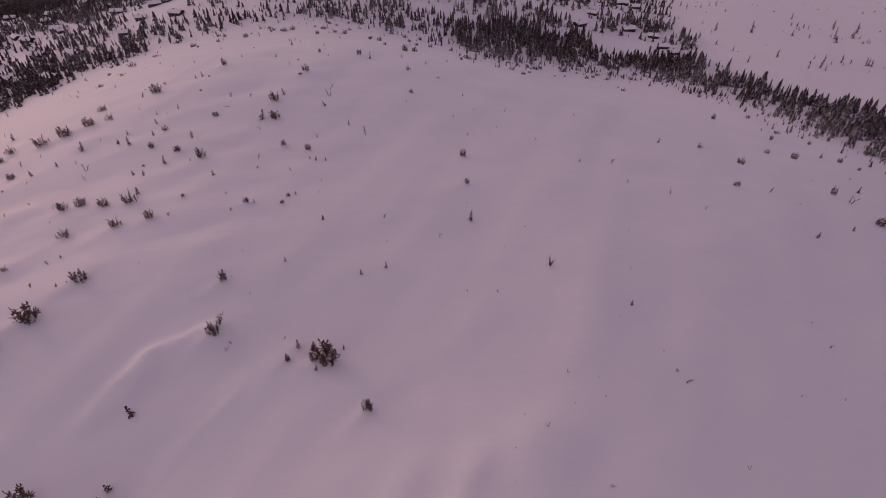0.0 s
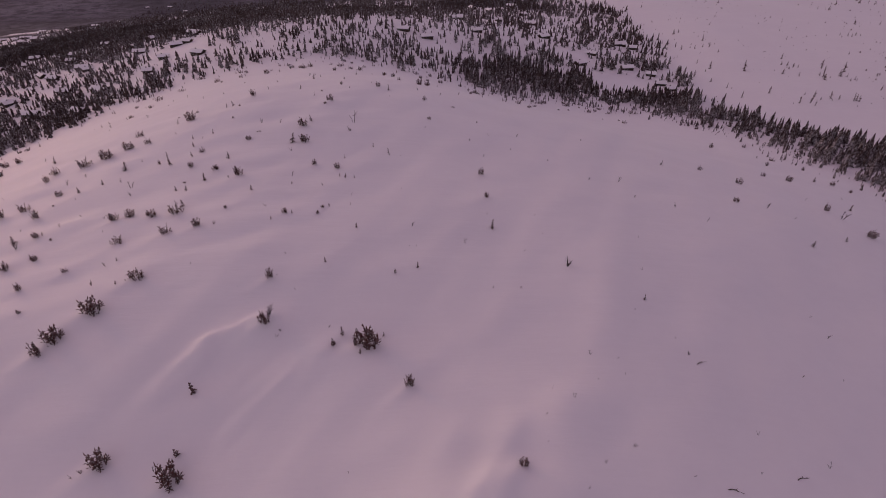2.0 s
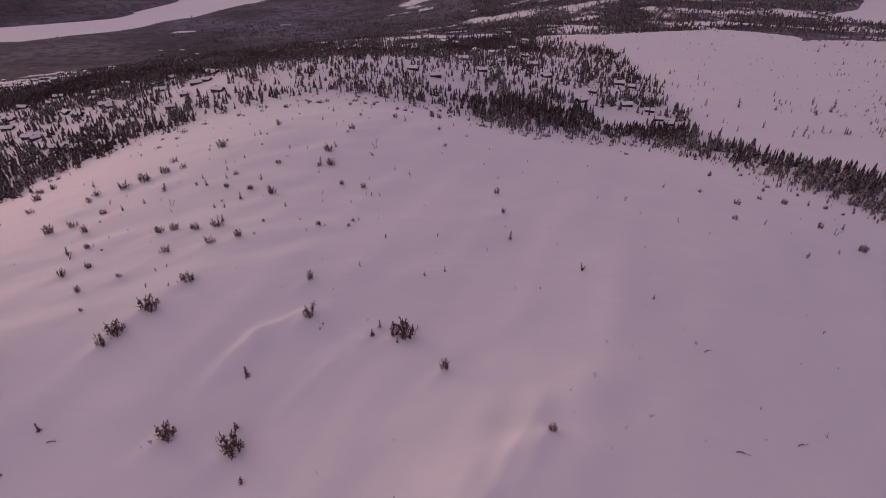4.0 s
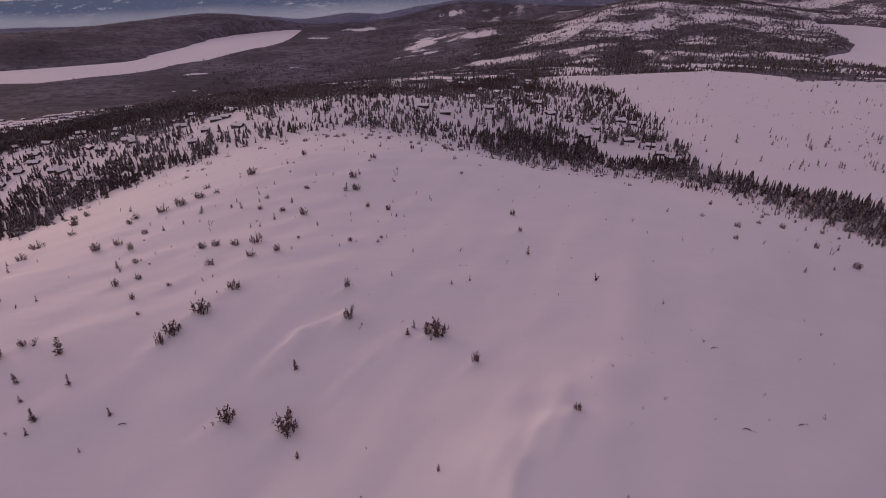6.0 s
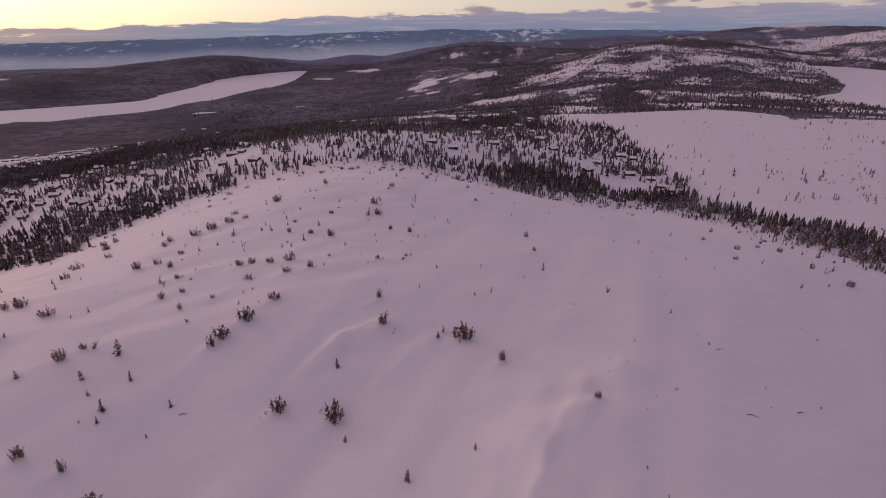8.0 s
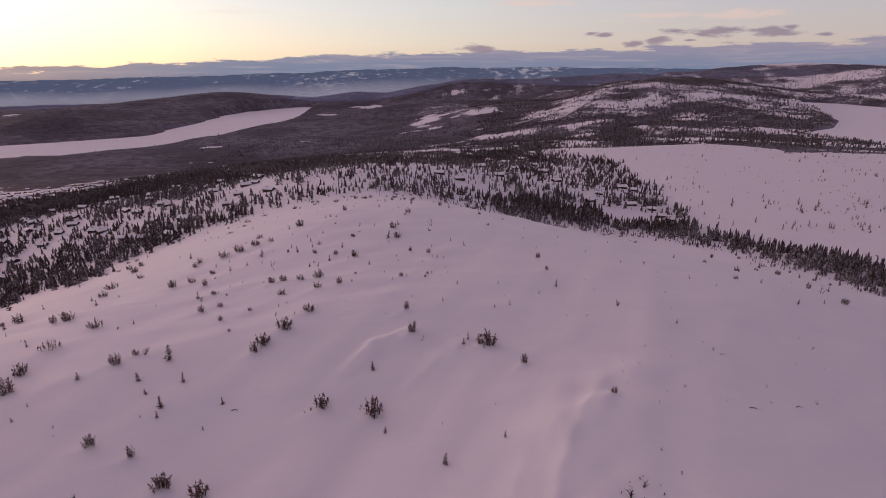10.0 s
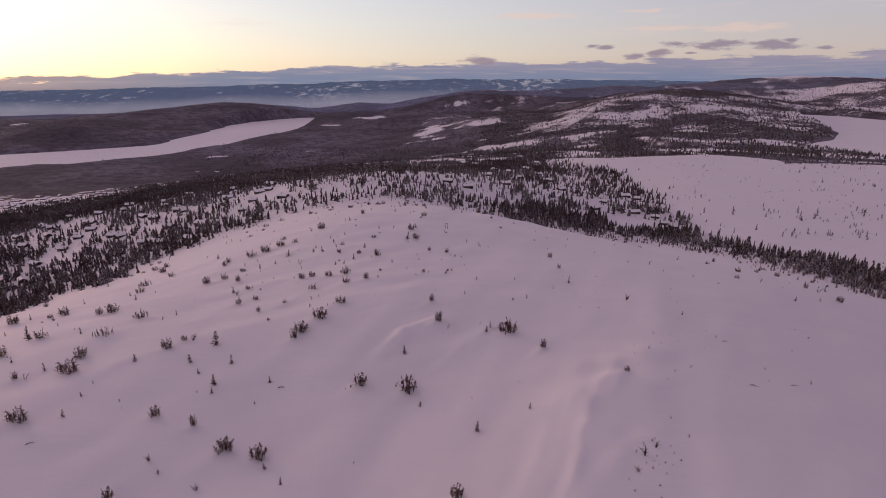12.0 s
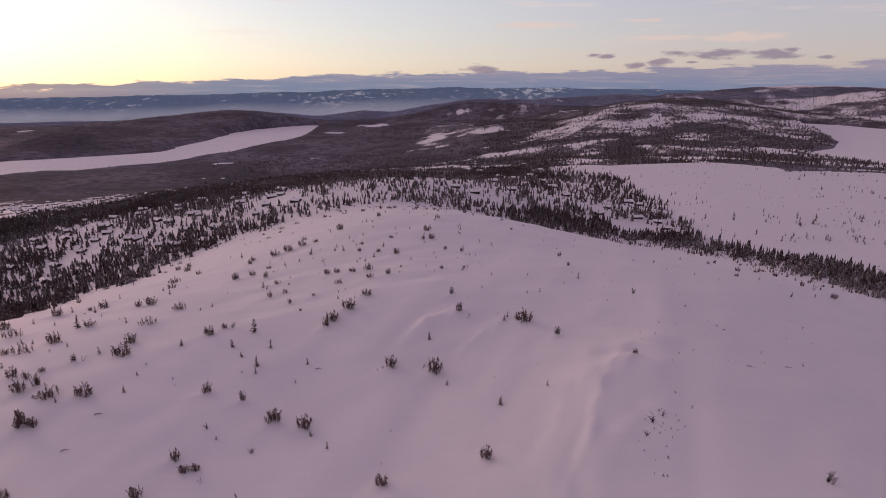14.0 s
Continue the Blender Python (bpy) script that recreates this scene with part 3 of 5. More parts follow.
SPRUCES = RAGGED_SPRUCES_A + NEAR_SPRUCES + MIDDLE_SPRUCES + FAR_SPRUCES


def ground(x, y):
    """The land with its wind-packed snow."""
    x, y = np.asarray(x, float), np.asarray(y, float)
    z = height(x, y)
    top = smooth(330, 120, np.hypot(x - 15, y - 120))
    u, v = x * WIND.x + y * WIND.y, y * WIND.x - x * WIND.y
    z = z + top * (0.13 * wave(u / 2.2, v, 6.0, 0.2, 0.7) + 0.22 * wave(u / 1.7, v, 22.0, 0.15, 2.0) + 0.30 * wave(x, y, 15.0, 0.6, 1.2) + 0.035 * wave(u / 2.5, v, 2.8, -0.1, 4.0))
    d, run = along(x, y, CREST)
    ends = smooth(0.0, 0.12, run) * smooth(1.0, 0.8, run) * (0.85 + 0.35 * wave(x, y, 6.5, 0.8, 0.2))
    d = d + 0.6 * wave(x, y, 5.0, 0.3, 1.1)
    swell = np.where(d > 0, np.exp(-(d / 8.0) ** 2), np.exp(-(d / 8.5) ** 2))
    lip = np.where(d > 0, np.exp(-np.abs(d) / 1.6), np.exp(-np.abs(d) / 2.2)) * smooth(0.1, 0.25, run)
    fold = (np.exp(-((d + 3.0) / 0.9) ** 2) + 0.7 * np.exp(-((d + 5.6) / 0.9) ** 2)) * smooth(0.25, 0.45, run)
    z = z + ends * (0.95 * swell + 0.82 * lip + 0.12 * fold)
    for lift, line in SPURS:
        d, run = along(x, y, line)
        z = z + lift * (1 + 0.35 * wave(x, y, 2.4, 0.5, 0.6)) * smooth(0.0, 0.1, run) * smooth(1.0, 0.5, run) * np.where(d > 0, np.exp(-(d / 2.6) ** 2), np.exp(-(d / 1.2) ** 2))
    shelf = smooth(30, -25, x) * smooth(112, 150, y) * smooth(330, 240, y)
    z = z + shelf * (0.50 * wave(0.98 * x / 3.0 + 0.2 * y / 3.0, 0.98 * y - 0.2 * x, 9.0, 0.0, 1.4) + 0.10 * wave(0.98 * x / 2.5, 0.98 * y - 0.2 * x, 3.4, 0.1, 0.4))
    near = (np.abs(x - 10) < 130) & (y > 30) & (y < 240)
    if near.any():
        xs, ys = x[near], y[near]
        add = np.zeros(xs.shape)
        spots = BUSHES if xs.size > 1 else [b for b in BUSHES if abs(b[0] - xs[0]) < 14 and abs(b[1] - ys[0]) < 14]
        for px, py, h, w in spots:
            k = 0.13 * min(h, 2.4)
            dx, dy = xs - px, ys - py
            a, c = dx * WIND.x + dy * WIND.y, dy * WIND.x - dx * WIND.y
            tail = np.exp(-(c / (0.35 * w + 0.35 + 0.03 * np.maximum(a, 0))) ** 2) * np.where(a > 0, np.exp(-(a / 3.6) ** 2), np.exp(-(a / 0.9) ** 2))
            add += k * tail - 0.18 * k * np.exp(-((a + 1.4) ** 2 + c * c) / 1.6)
        z[near] += add
    return z


def ground_at(x, y):
    return float(ground(np.array([x]), np.array([y]))[0])


def woods(x, y, lakes=True):
    """How closely wood stands, 0 to 1."""
    x, y = np.asarray(x, float), np.asarray(y, float)
    out = np.hypot(x, y)
    w = 0.70 + 0.42 * wave(x, y, 85, 0.5, 5.0) + 0.25 * wave(x, y, 31, 1.1, 2.2)
    # thin, low wood on the crest behind the summit
    thin = np.exp(-((x - 5) / 112) ** 2 - ((y - 380) / 84) ** 2)
    w -= 0.28 * thin
    # close spruce along the foot of the slope beside the bog
    d, run = along(x, y, FOOT)
    w += 1.0 * np.exp(-(d / 32) ** 2)
    # dark belts and the bright cabin field to the west
    d, run = along(x, y, BELT)
    w += 0.9 * np.exp(-(d / 42) ** 2)
    d, run = along(x, y, FIELD)
    w -= 0.42 * np.exp(-(d / 100) ** 2)
    d, run = along(x, y, SKIRT)
    w -= 0.10 * np.exp(-(d / 50) ** 2)
    for cx, cy, r, s in GLADES:
        w -= s * np.exp(-((x - cx) ** 2 + (y - cy) ** 2) / r ** 2)
    far = smooth(900, 1500, out)
    w = w * (1 - far) + far * (0.86 + 0.30 * smooth(100, -300, x) + 0.26 * wave(x, y, 330, 0.3, 1.5) + 0.22 * wave(x, y, 120, 0.9, 0.3) + 0.16 * wave(x, y, 47, 0.2, 2.3) - 0.08 * smooth(50, 600, x) * smooth(3600, 2800, y))
    w -= 0.20 * smooth(900, 1250, x) * smooth(1600, 2050, y) * smooth(3500, 3200, y)
    w -= 0.24 * np.clip(wave(x / 2.2, y, 38, 0.15, 0.7), 0, 1) * smooth(-700, -250, x) * far * smooth(2300, 1900, y)
    w -= smooth(78, 94, height(x, y)) * far
    for cx, cy, a, b in FIELDS:
        w -= 0.85 * np.exp(-((x + 30 * wave(x, y, 70, 0.2, 0.8) + 14 * wave(x, y, 21, 0.9, 1.8) - cx) / (1.1 * a)) ** 2 - ((y + 30 * wave(x, y, 50, 1.2, 2.8) - cy) / (0.8 * b)) ** 2)
    w *= smooth(12, -10, inside(x, y, SUMMIT))
    w *= smooth(10, -12, inside(x, y, BOG))
    for level, ring in (WEST_LAKE, EAST_LAKE) if lakes else ():
        w *= smooth(8, -12, inside(x, y, ring))
    return np.clip(w, 0, 1)


# snowy fields and clearings far off: (x, y, half width, half depth)
FIELDS = [(-1737, 2339, 52, 53), (-1354, 1747, 24, 25), (-1603, 2087, 25, 55), (-1330, 2780, 40, 30), (-508, 2641, 59, 108), (-380, 3160, 100, 110), (-24, 1922, 54, 136), (-62, 1678, 68, 25), (220, 3346, 75, 27), (94, 3344, 34, 25), (152, 1858, 41, 52), (712, 3116, 69, 132), (354, 1326, 70, 30),
          (349, 1548, 31, 39), (538, 1500, 38, 33), (603, 1586, 16, 34), (745, 1582, 45, 49), (535, 1225, 37, 49), (1258, 2450, 70, 80), (587, 1031, 31, 37), (301, 1137, 25, 38), (202, 841, 17, 43), (-604, 1523, 31, 37), (-391, 1602, 49, 38), (-609, 1214, 22, 25), (160, 1354, 55, 40), (351, 833, 34, 36), (431, 1171, 23, 32)]
FOOT = [(88, 342), (125, 328), (155, 302), (170, 272), (179, 244), (189, 215), (196, 187)]
SKIRT = [(-150, 120), (-140, 165), (-150, 205), (-200, 262), (-270, 320)]
BELT = [(-480, 520), (-385, 445), (-335, 480), (-310, 535), (-215, 545)]
FIELD = [(-780, 860), (-570, 715), (-440, 660), (-340, 640)]
GLADES = [(130, 362, 20, 1.0), (-190, 375, 30, 0.5), (-235, 345, 24, 0.5), (-120, 395, 18, 0.4), (40, 470, 14, 0.4), (110, 415, 14, 0.4), (95, 470, 12, 0.3), (-320, 470, 40, 0.5)]


def sheet(name, verts, faces, mat, smooth_faces=True):
    me = bpy.data.meshes.new(name)
    verts, faces = np.asarray(verts, np.float32), np.asarray(faces, np.int32)
    k = faces.shape[1]
    me.vertices.add(len(verts))
    me.vertices.foreach_set("co", verts.ravel())
    me.loops.add(faces.size)
    me.loops.foreach_set("vertex_index", faces.ravel())
    me.polygons.add(len(faces))
    me.polygons.foreach_set("loop_start", np.arange(0, faces.size, k, dtype=np.int32))
    me.polygons.foreach_set("loop_total", np.full(len(faces), k, np.int32))
    me.polygons.foreach_set("use_smooth", np.full(len(faces), smooth_faces, bool))
    me.materials.append(mat)
    me.update(calc_edges=True)
    return me


def build_ground():
    n = 530
    u = np.linspace(-1, 1, n)
    sx = 26 * np.sinh(u * math.asinh(4950 / 26)) + 12
    sy = 26 * np.sinh(u * math.asinh(4950 / 26)) + 108
    gx, gy = np.meshgrid(sx, sy)
    gz = ground(gx, gy)
    idx = np.arange(n * n).reshape(n, n)
    quads = np.stack([idx[:-1, :-1], idx[:-1, 1:], idx[1:, 1:], idx[1:, :-1]], -1).reshape(-1, 4)
    me = sheet("ground", np.stack([gx, gy, gz], -1).reshape(-1, 3), quads, MAT_GROUND)
    att = me.attributes.new("woods", "FLOAT", "POINT")
    far = smooth(260, 700, np.hypot(gx - 15, gy - 110))
    att.data.foreach_set("value", (woods(gx, gy, False) * far * (1 - 0.12 * smooth(-100, 500, gx - 0.1 * gy) * smooth(2300, 1800, gy))).ravel().astype(np.float32))
    me.update()
    ob = new("ground", me)
    ob.shadow_terminator_geometry_offset = 0.2
    return tagged(ob, "wind-packed snow over a bare fell and wooded country", "snow", kind="structure")


build_ground()


def build_lake(name, level, ring, label):
    pts = []
    for (ax, ay), (bx, by) in zip(ring, ring[1:] + ring[:1]):
        steps = max(2, int(math.hypot(bx - ax, by - ay) / 25))
        for i in range(steps):
            t = i / steps
            pts.append((ax + (bx - ax) * t, ay + (by - ay) * t))
    cx, cy = sum(p[0] for p in pts) / len(pts), sum(p[1] for p in pts) / len(pts)
    bm = bmesh.new()
    vs = []
    for i, (x, y) in enumerate(pts):
        d = math.hypot(x - cx, y - cy)
        k = 1 + (4 * noise.noise((x * 0.012, y * 0.012, 0.0)) + 10) / d
        vs.append(bm.verts.new((cx + (x - cx) * k, cy + (y - cy) * k, level)))
    bm.faces.new(vs)
    bmesh.ops.triangulate(bm, faces=bm.faces[:])
    me = bpy.data.meshes.new(name)
    bm.to_mesh(me)
    me.materials.append(MAT_LAKE)
    return tagged(new(name, me), label, "frozen lake", kind="structure")


build_lake("water_1", *WEST_LAKE, "long frozen lake under smooth pale snow")
build_lake("water_2", *EAST_LAKE, "frozen lake under snow behind a wooded point")


# ---- far ridges, valley mist and added haze sheets, the backdrop ----
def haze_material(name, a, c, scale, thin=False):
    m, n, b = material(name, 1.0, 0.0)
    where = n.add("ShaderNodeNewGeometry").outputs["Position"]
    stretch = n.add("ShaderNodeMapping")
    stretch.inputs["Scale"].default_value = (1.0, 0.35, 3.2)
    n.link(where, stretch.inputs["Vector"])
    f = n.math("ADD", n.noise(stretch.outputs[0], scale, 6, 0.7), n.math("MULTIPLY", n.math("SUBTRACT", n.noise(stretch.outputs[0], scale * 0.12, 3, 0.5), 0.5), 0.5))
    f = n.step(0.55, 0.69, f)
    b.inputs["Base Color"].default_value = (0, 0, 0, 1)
    n.link(n.mix(f, a, c), b.inputs["Emission Color"])          # glowing backdrop: haze and daylight are painted into the emission colour
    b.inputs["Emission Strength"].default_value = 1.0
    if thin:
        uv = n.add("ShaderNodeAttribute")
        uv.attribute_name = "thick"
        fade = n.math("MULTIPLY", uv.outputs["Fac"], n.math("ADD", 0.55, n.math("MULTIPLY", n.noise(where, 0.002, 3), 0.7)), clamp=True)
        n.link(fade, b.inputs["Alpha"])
    return m


def build_ridge(name, dist, crest, depth, mat, label, seed, a0=-62, a1=62, cat="distant hills"):
    """A long hill front on an arc round the summit; crest gives its height by bearing."""
    n, rows = 420, 14
    ang = np.radians(np.linspace(a0, a1, n))
    k = np.linspace(0, 1, rows)
    A, K = np.meshgrid(ang, k)
    top = crest(np.degrees(A)) + 5 * wave(np.degrees(A), K * 0, 3.1, 0, seed) + 3 * wave(np.degrees(A), K * 0, 0.7, 0, seed + 2)
    R = dist + depth * K + 60 * wave(np.degrees(A) * 20, K * 60, 40, 0.3, seed)
    Z = -190 + (top + 190) * np.sin(K * math.pi / 2) ** 0.8
    P = np.stack([R * np.sin(A), R * np.cos(A), Z], -1).reshape(-1, 3)
    idx = np.arange(n * rows).reshape(rows, n)
    quads = np.stack([idx[:-1, :-1], idx[:-1, 1:], idx[1:, 1:], idx[1:, :-1]], -1).reshape(-1, 4)
    return tagged(new(name, sheet(name, P, quads, mat)), label, cat, kind="structure")


def crest_far(deg):
    return np.interp(deg, [-60, -38, -30, -20, -15, -10, -5, 1, 12, 22, 38, 60], [-30, -22, -5, 15, 29, 44, 60, 70, 72, 62, 55, 55])


MAT_RIDGE = haze_material("glowing_hazy_ridge", (0.072, 0.086, 0.146), (0.30, 0.28, 0.35), 0.017)
build_ridge("backdrop", 4450, crest_far, 330, MAT_RIDGE, "glowing backdrop of hazy blue wooded hills with snowy fields", 0.4)


def build_mist(dist, a0, a1, bearing, lift, thickest, mat, label, ground_z=-210):
    """An arc sheet of valley mist and of added distance haze, thinning upward and to both ends."""
    n, rows = 160, 9
    ang = np.radians(np.linspace(a0, a1, n))
    K, A = np.meshgrid(np.linspace(0, 1, rows), ang, indexing="ij")
    deg = np.degrees(A)
    R = dist + 60 * K
    Z = ground_z + K * (np.interp(deg, bearing, lift) - ground_z + 14 * wave(deg, K * 0, 6, 0, 1 + dist))
    P = np.stack([R * np.sin(A), R * np.cos(A), Z], -1).reshape(-1, 3)
    idx = np.arange(n * rows).reshape(rows, n)
    quads = np.stack([idx[:-1, :-1], idx[:-1, 1:], idx[1:, 1:], idx[1:, :-1]], -1).reshape(-1, 4)
    me = sheet("backdrop", P, quads, mat)
    att = me.attributes.new("thick", "FLOAT", "POINT")
    thick = thickest * np.interp(K, [0, 0.6, 0.78, 1], [1.0, 0.95, 0.6, 0.0]) * smooth(a1, a1 - 10, deg)
    att.data.foreach_set("value", np.clip(thick, 0, 1).ravel().astype(np.float32))
    tagged(new("backdrop", me), label, "mist", kind="structure")


def haze_sheet_material():
    m, n, b = material("distance_haze_sheet", 1.0, 0.0)
    # bluish tint stands in for the haze of distance
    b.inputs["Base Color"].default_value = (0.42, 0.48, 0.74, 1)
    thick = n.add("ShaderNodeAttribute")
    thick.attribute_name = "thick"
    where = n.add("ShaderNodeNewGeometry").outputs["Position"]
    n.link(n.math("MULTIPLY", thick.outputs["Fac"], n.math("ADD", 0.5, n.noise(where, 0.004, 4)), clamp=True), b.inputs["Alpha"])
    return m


MAT_HAZE_SHEET = haze_sheet_material()
# the far mist glows: its pale brightness is painted as emission
build_mist(4080, -60, 14, [-60, -35, -25, -18, -10, 0, 14], [-70, -62, -58, -36, -24, 0, 14], 1.0, haze_material("mist", (0.30, 0.275, 0.335), (0.34, 0.305, 0.355), 0.004, True), "pale self-glowing mist lying along the far valley")
# added see-through arcs that lay distance haze over the hills behind
build_mist(3450, -60, 60, [-60, -30, -10, 5, 60], [0, 20, 40, 70, 90], 0.34, MAT_HAZE_SHEET, "added blue-tinted sheet for distance haze between wooded hills")
build_mist(1520, -60, 16, [-60, -30, -10, 16], [-80, -85, -90, -80], 0.04, MAT_HAZE_SHEET, "added tinted sheet for distance haze over lake shore")


# ---- things ----
def part(name, bm, mat, parent, label=""):
    me = bpy.data.meshes.new(name)
    bm.to_mesh(me)
    bm.free()
    me.materials.append(mat)
    ob = new(name, me)
    ob.parent = parent
    if label:
        tagged(ob, label)
    return ob


def stem(bm, pts, r0, r1, sides=5):
    """A tapered, bent round stem through pts."""
    rings = []
    for i, p in enumerate(pts):
        a = Vector(pts[min(i + 1, len(pts) - 1)]) - Vector(pts[max(i - 1, 0)])
        q = a.to_track_quat("Z", "Y")
        r = r0 + (r1 - r0) * i / (len(pts) - 1)
        rings.append([bm.verts.new(Vector(p) + q @ Vector((r * math.cos(k * 2 * math.pi / sides), r * math.sin(k * 2 * math.pi / sides), 0))) for k in range(sides)])
    for a, b in zip(rings, rings[1:]):
        for k in range(sides):
            bm.faces.new((a[k], a[(k + 1) % sides], b[(k + 1) % sides], b[k]))
    bm.faces.new(rings[-1])


def tuft(bm, base, way, length, width, rng, drop=0.25):
    """A spray of needles: a ragged pointed leaf of six faces round its twig."""
    way = Vector(way).normalized()
    side = way.cross(Vector((0, 0, 1)))
    side = side.normalized() if side.length > 0.05 else Vector((1, 0, 0))
    up = side.cross(way)
    b = Vector(base)
    mid = b + way * length * rng.uniform(0.45, 0.65)
    tip = bm.verts.new(b + way * length + Vector((0, 0, -drop * length * rng.uniform(0.2, 1.0))))
    root = bm.verts.new(b)
    w, t = width * rng.uniform(0.7, 1.2), width * rng.uniform(0.35, 0.6)
    ring = [bm.verts.new(mid + side * w), bm.verts.new(mid + up * t), bm.verts.new(mid - side * w), bm.verts.new(mid - up * t * 0.8)]
    for k in range(4):
        bm.faces.new((root, ring[(k + 1) % 4], ring[k]))
        bm.faces.new((tip, ring[k], ring[(k + 1) % 4]))


def spruce(name, seed, height, spread, lean, density, label, snow=0.3, bare=0.06):
    """A small fell spruce: stem, needle sprays whorl by whorl, snow lodged on them."""
    rng = random.Random(seed)
    thing = tagged(new(name), label, "tree")
    wood, green, white = bmesh.new(), bmesh.new(), bmesh.new()
    one_spruce(wood, green, white, rng, (0, 0, -0.15), height, spread, lean, density, snow, bare)
    part("trunk", wood, MAT_BARK, thing)
    part("crown", green, MAT_NEEDLE, thing)
    tagged(part("snow", white, MAT_SNOW, thing, "lodged white snow"), kind="stuff")
    return thing


def one_spruce(wood, green, white, rng, foot, height, spread, lean, density, snow, bare):
    f = Vector(foot)
    turn = rng.uniform(0, 2 * math.pi)
    tip = f + Vector((math.cos(turn) * lean * height, math.sin(turn) * lean * height, height))
    bow = Vector((rng.uniform(-1, 1), rng.uniform(-1, 1), 0)) * 0.05 * height
    line = [f.lerp(tip, k / 5) + bow * math.sin(math.pi * k / 5) for k in range(6)]
    stem(wood, line, 0.028 * height + 0.012, 0.006, 5)
    whorls = max(5, int(density * height * 4.2))
    for i in range(whorls):
        k = bare + (1 - bare) * (i + rng.uniform(-0.3, 0.3)) / whorls
        k = min(max(k, 0.02), 0.985)
        s = k * 5
        p = line[int(s)].lerp(line[min(int(s) + 1, 5)], s - int(s))
        r = spread * (1 - k) ** 0.8 * rng.uniform(0.55, 1.15) + 0.05 * spread
        for j in range(rng.randint(3, 5)):
            a = rng.uniform(0, 2 * math.pi)
            way = Vector((math.cos(a), math.sin(a), rng.uniform(-0.35, 0.45) + 0.7 * k))
            ln = r * rng.uniform(0.6, 1.25) + 0.05
            tuft(green, p, way, ln, 0.17 * ln + 0.012, rng)
            if rng.random() < snow:
                q = p + way.normalized() * ln * rng.uniform(0.35, 0.75) + Vector((0, 0, 0.06))
                tuft(white, q - way * 0.1, way, ln * 0.55, 0.15 * ln + 0.03, rng, 0.1)
    tuft(green, tip - Vector((0, 0, 0.12 * height)), (rng.uniform(-0.2, 0.2), rng.uniform(-0.2, 0.2), 1), 0.16 * height, 0.03 + 0.015 * height, rng, 0)


def finger(bm, base, way, length, width, rng):
    """One stubby, ragged shoot of packed needles."""
    way = Vector(way).normalized()
    q = way.to_track_quat("Z", "Y")
    b, rings = Vector(base), []
    for k, w in ((0.0, 0.55), (0.3, 1.0), (0.7, 0.75)):
        rings.append([bm.verts.new(b + way * length * k + q @ Vector((math.cos(a) * r, math.sin(a) * r, rng.uniform(-0.08, 0.08) * length)))
                      for a, r in ((2 * math.pi * i / 5, width * w * rng.uniform(0.6, 1.35)) for i in range(5))])
    tip = bm.verts.new(b + way * length)
    for lo, hi in zip(rings, rings[1:]):
        for i in range(5):
            bm.faces.new((lo[i], lo[(i + 1) % 5], hi[(i + 1) % 5], hi[i]))
    for i in range(5):
        bm.faces.new((rings[-1][i], rings[-1][(i + 1) % 5], tip))


def thicket(seed, stems, aspect, label, low=0.35, snow=0.3):
    """Matted fell spruce, 1 m high and aspect m across: crowded upright shoots from one root mat."""
    rng = random.Random(seed)
    thing = tagged(new("spruce_thicket"), label, "shrub")
    wood, green, white = bmesh.new(), bmesh.new(), bmesh.new()
    for i in range(stems):
        a, r = rng.uniform(0, 2 * math.pi), 0.47 * math.sqrt(rng.random()) if i else 0.05
        h = ((1 - 2.0 * r * r) * rng.uniform(low, 1.0)) if i else 0.95
        foot = Vector((r * math.cos(a) * aspect, r * math.sin(a) * aspect * 0.8, -0.1))
        out = Vector((math.cos(a), math.sin(a), 0)) * rng.uniform(0.0, 0.22) * h + Vector((rng.uniform(-0.16, 0.16), rng.uniform(-0.16, 0.16), 0)) * h
        line = [foot + out * (k / 3) ** 1.3 + Vector((0, 0, (h + 0.1) * 0.86 * k / 3)) for k in range(4)]
        stem(wood, line, 0.022, 0.008, 3)
        way = (line[3] - line[2]).normalized() + Vector((rng.uniform(-0.3, 0.3), rng.uniform(-0.3, 0.3), 0.1))
        finger(green, line[3] - Vector((0, 0, 0.06)), way, rng.uniform(0.14, 0.22), rng.uniform(0.018, 0.030), rng)
        for j in range(int(7 + 11 * h)):
            k = (0.12 + 0.86 * rng.random() ** 0.9) * 3
            p = line[int(k)].lerp(line[min(int(k) + 1, 3)], k - int(k))
            b = rng.uniform(0, 2 * math.pi)
            way = Vector((math.cos(b), math.sin(b), rng.uniform(-0.1, 1.1)))
            ln = rng.uniform(0.09, 0.23) * (1.2 - 0.13 * k)
            tuft(green, p, way, ln, 0.15 * ln + 0.006, rng, 0.15)
            if rng.random() < snow * 0.16:
                tuft(white, p + way * ln * 0.35 + Vector((0, 0, 0.035)), way, ln * 0.8, 0.032, rng, 0.1)
    tagged(part("wood", wood, MAT_BARK, thing), kind="stuff")
    tagged(part("foliage", green, MAT_NEEDLE, thing), kind="stuff")
    tagged(part("snow", white, MAT_SNOW, thing, "lodged white snow"), kind="stuff")
    return thing


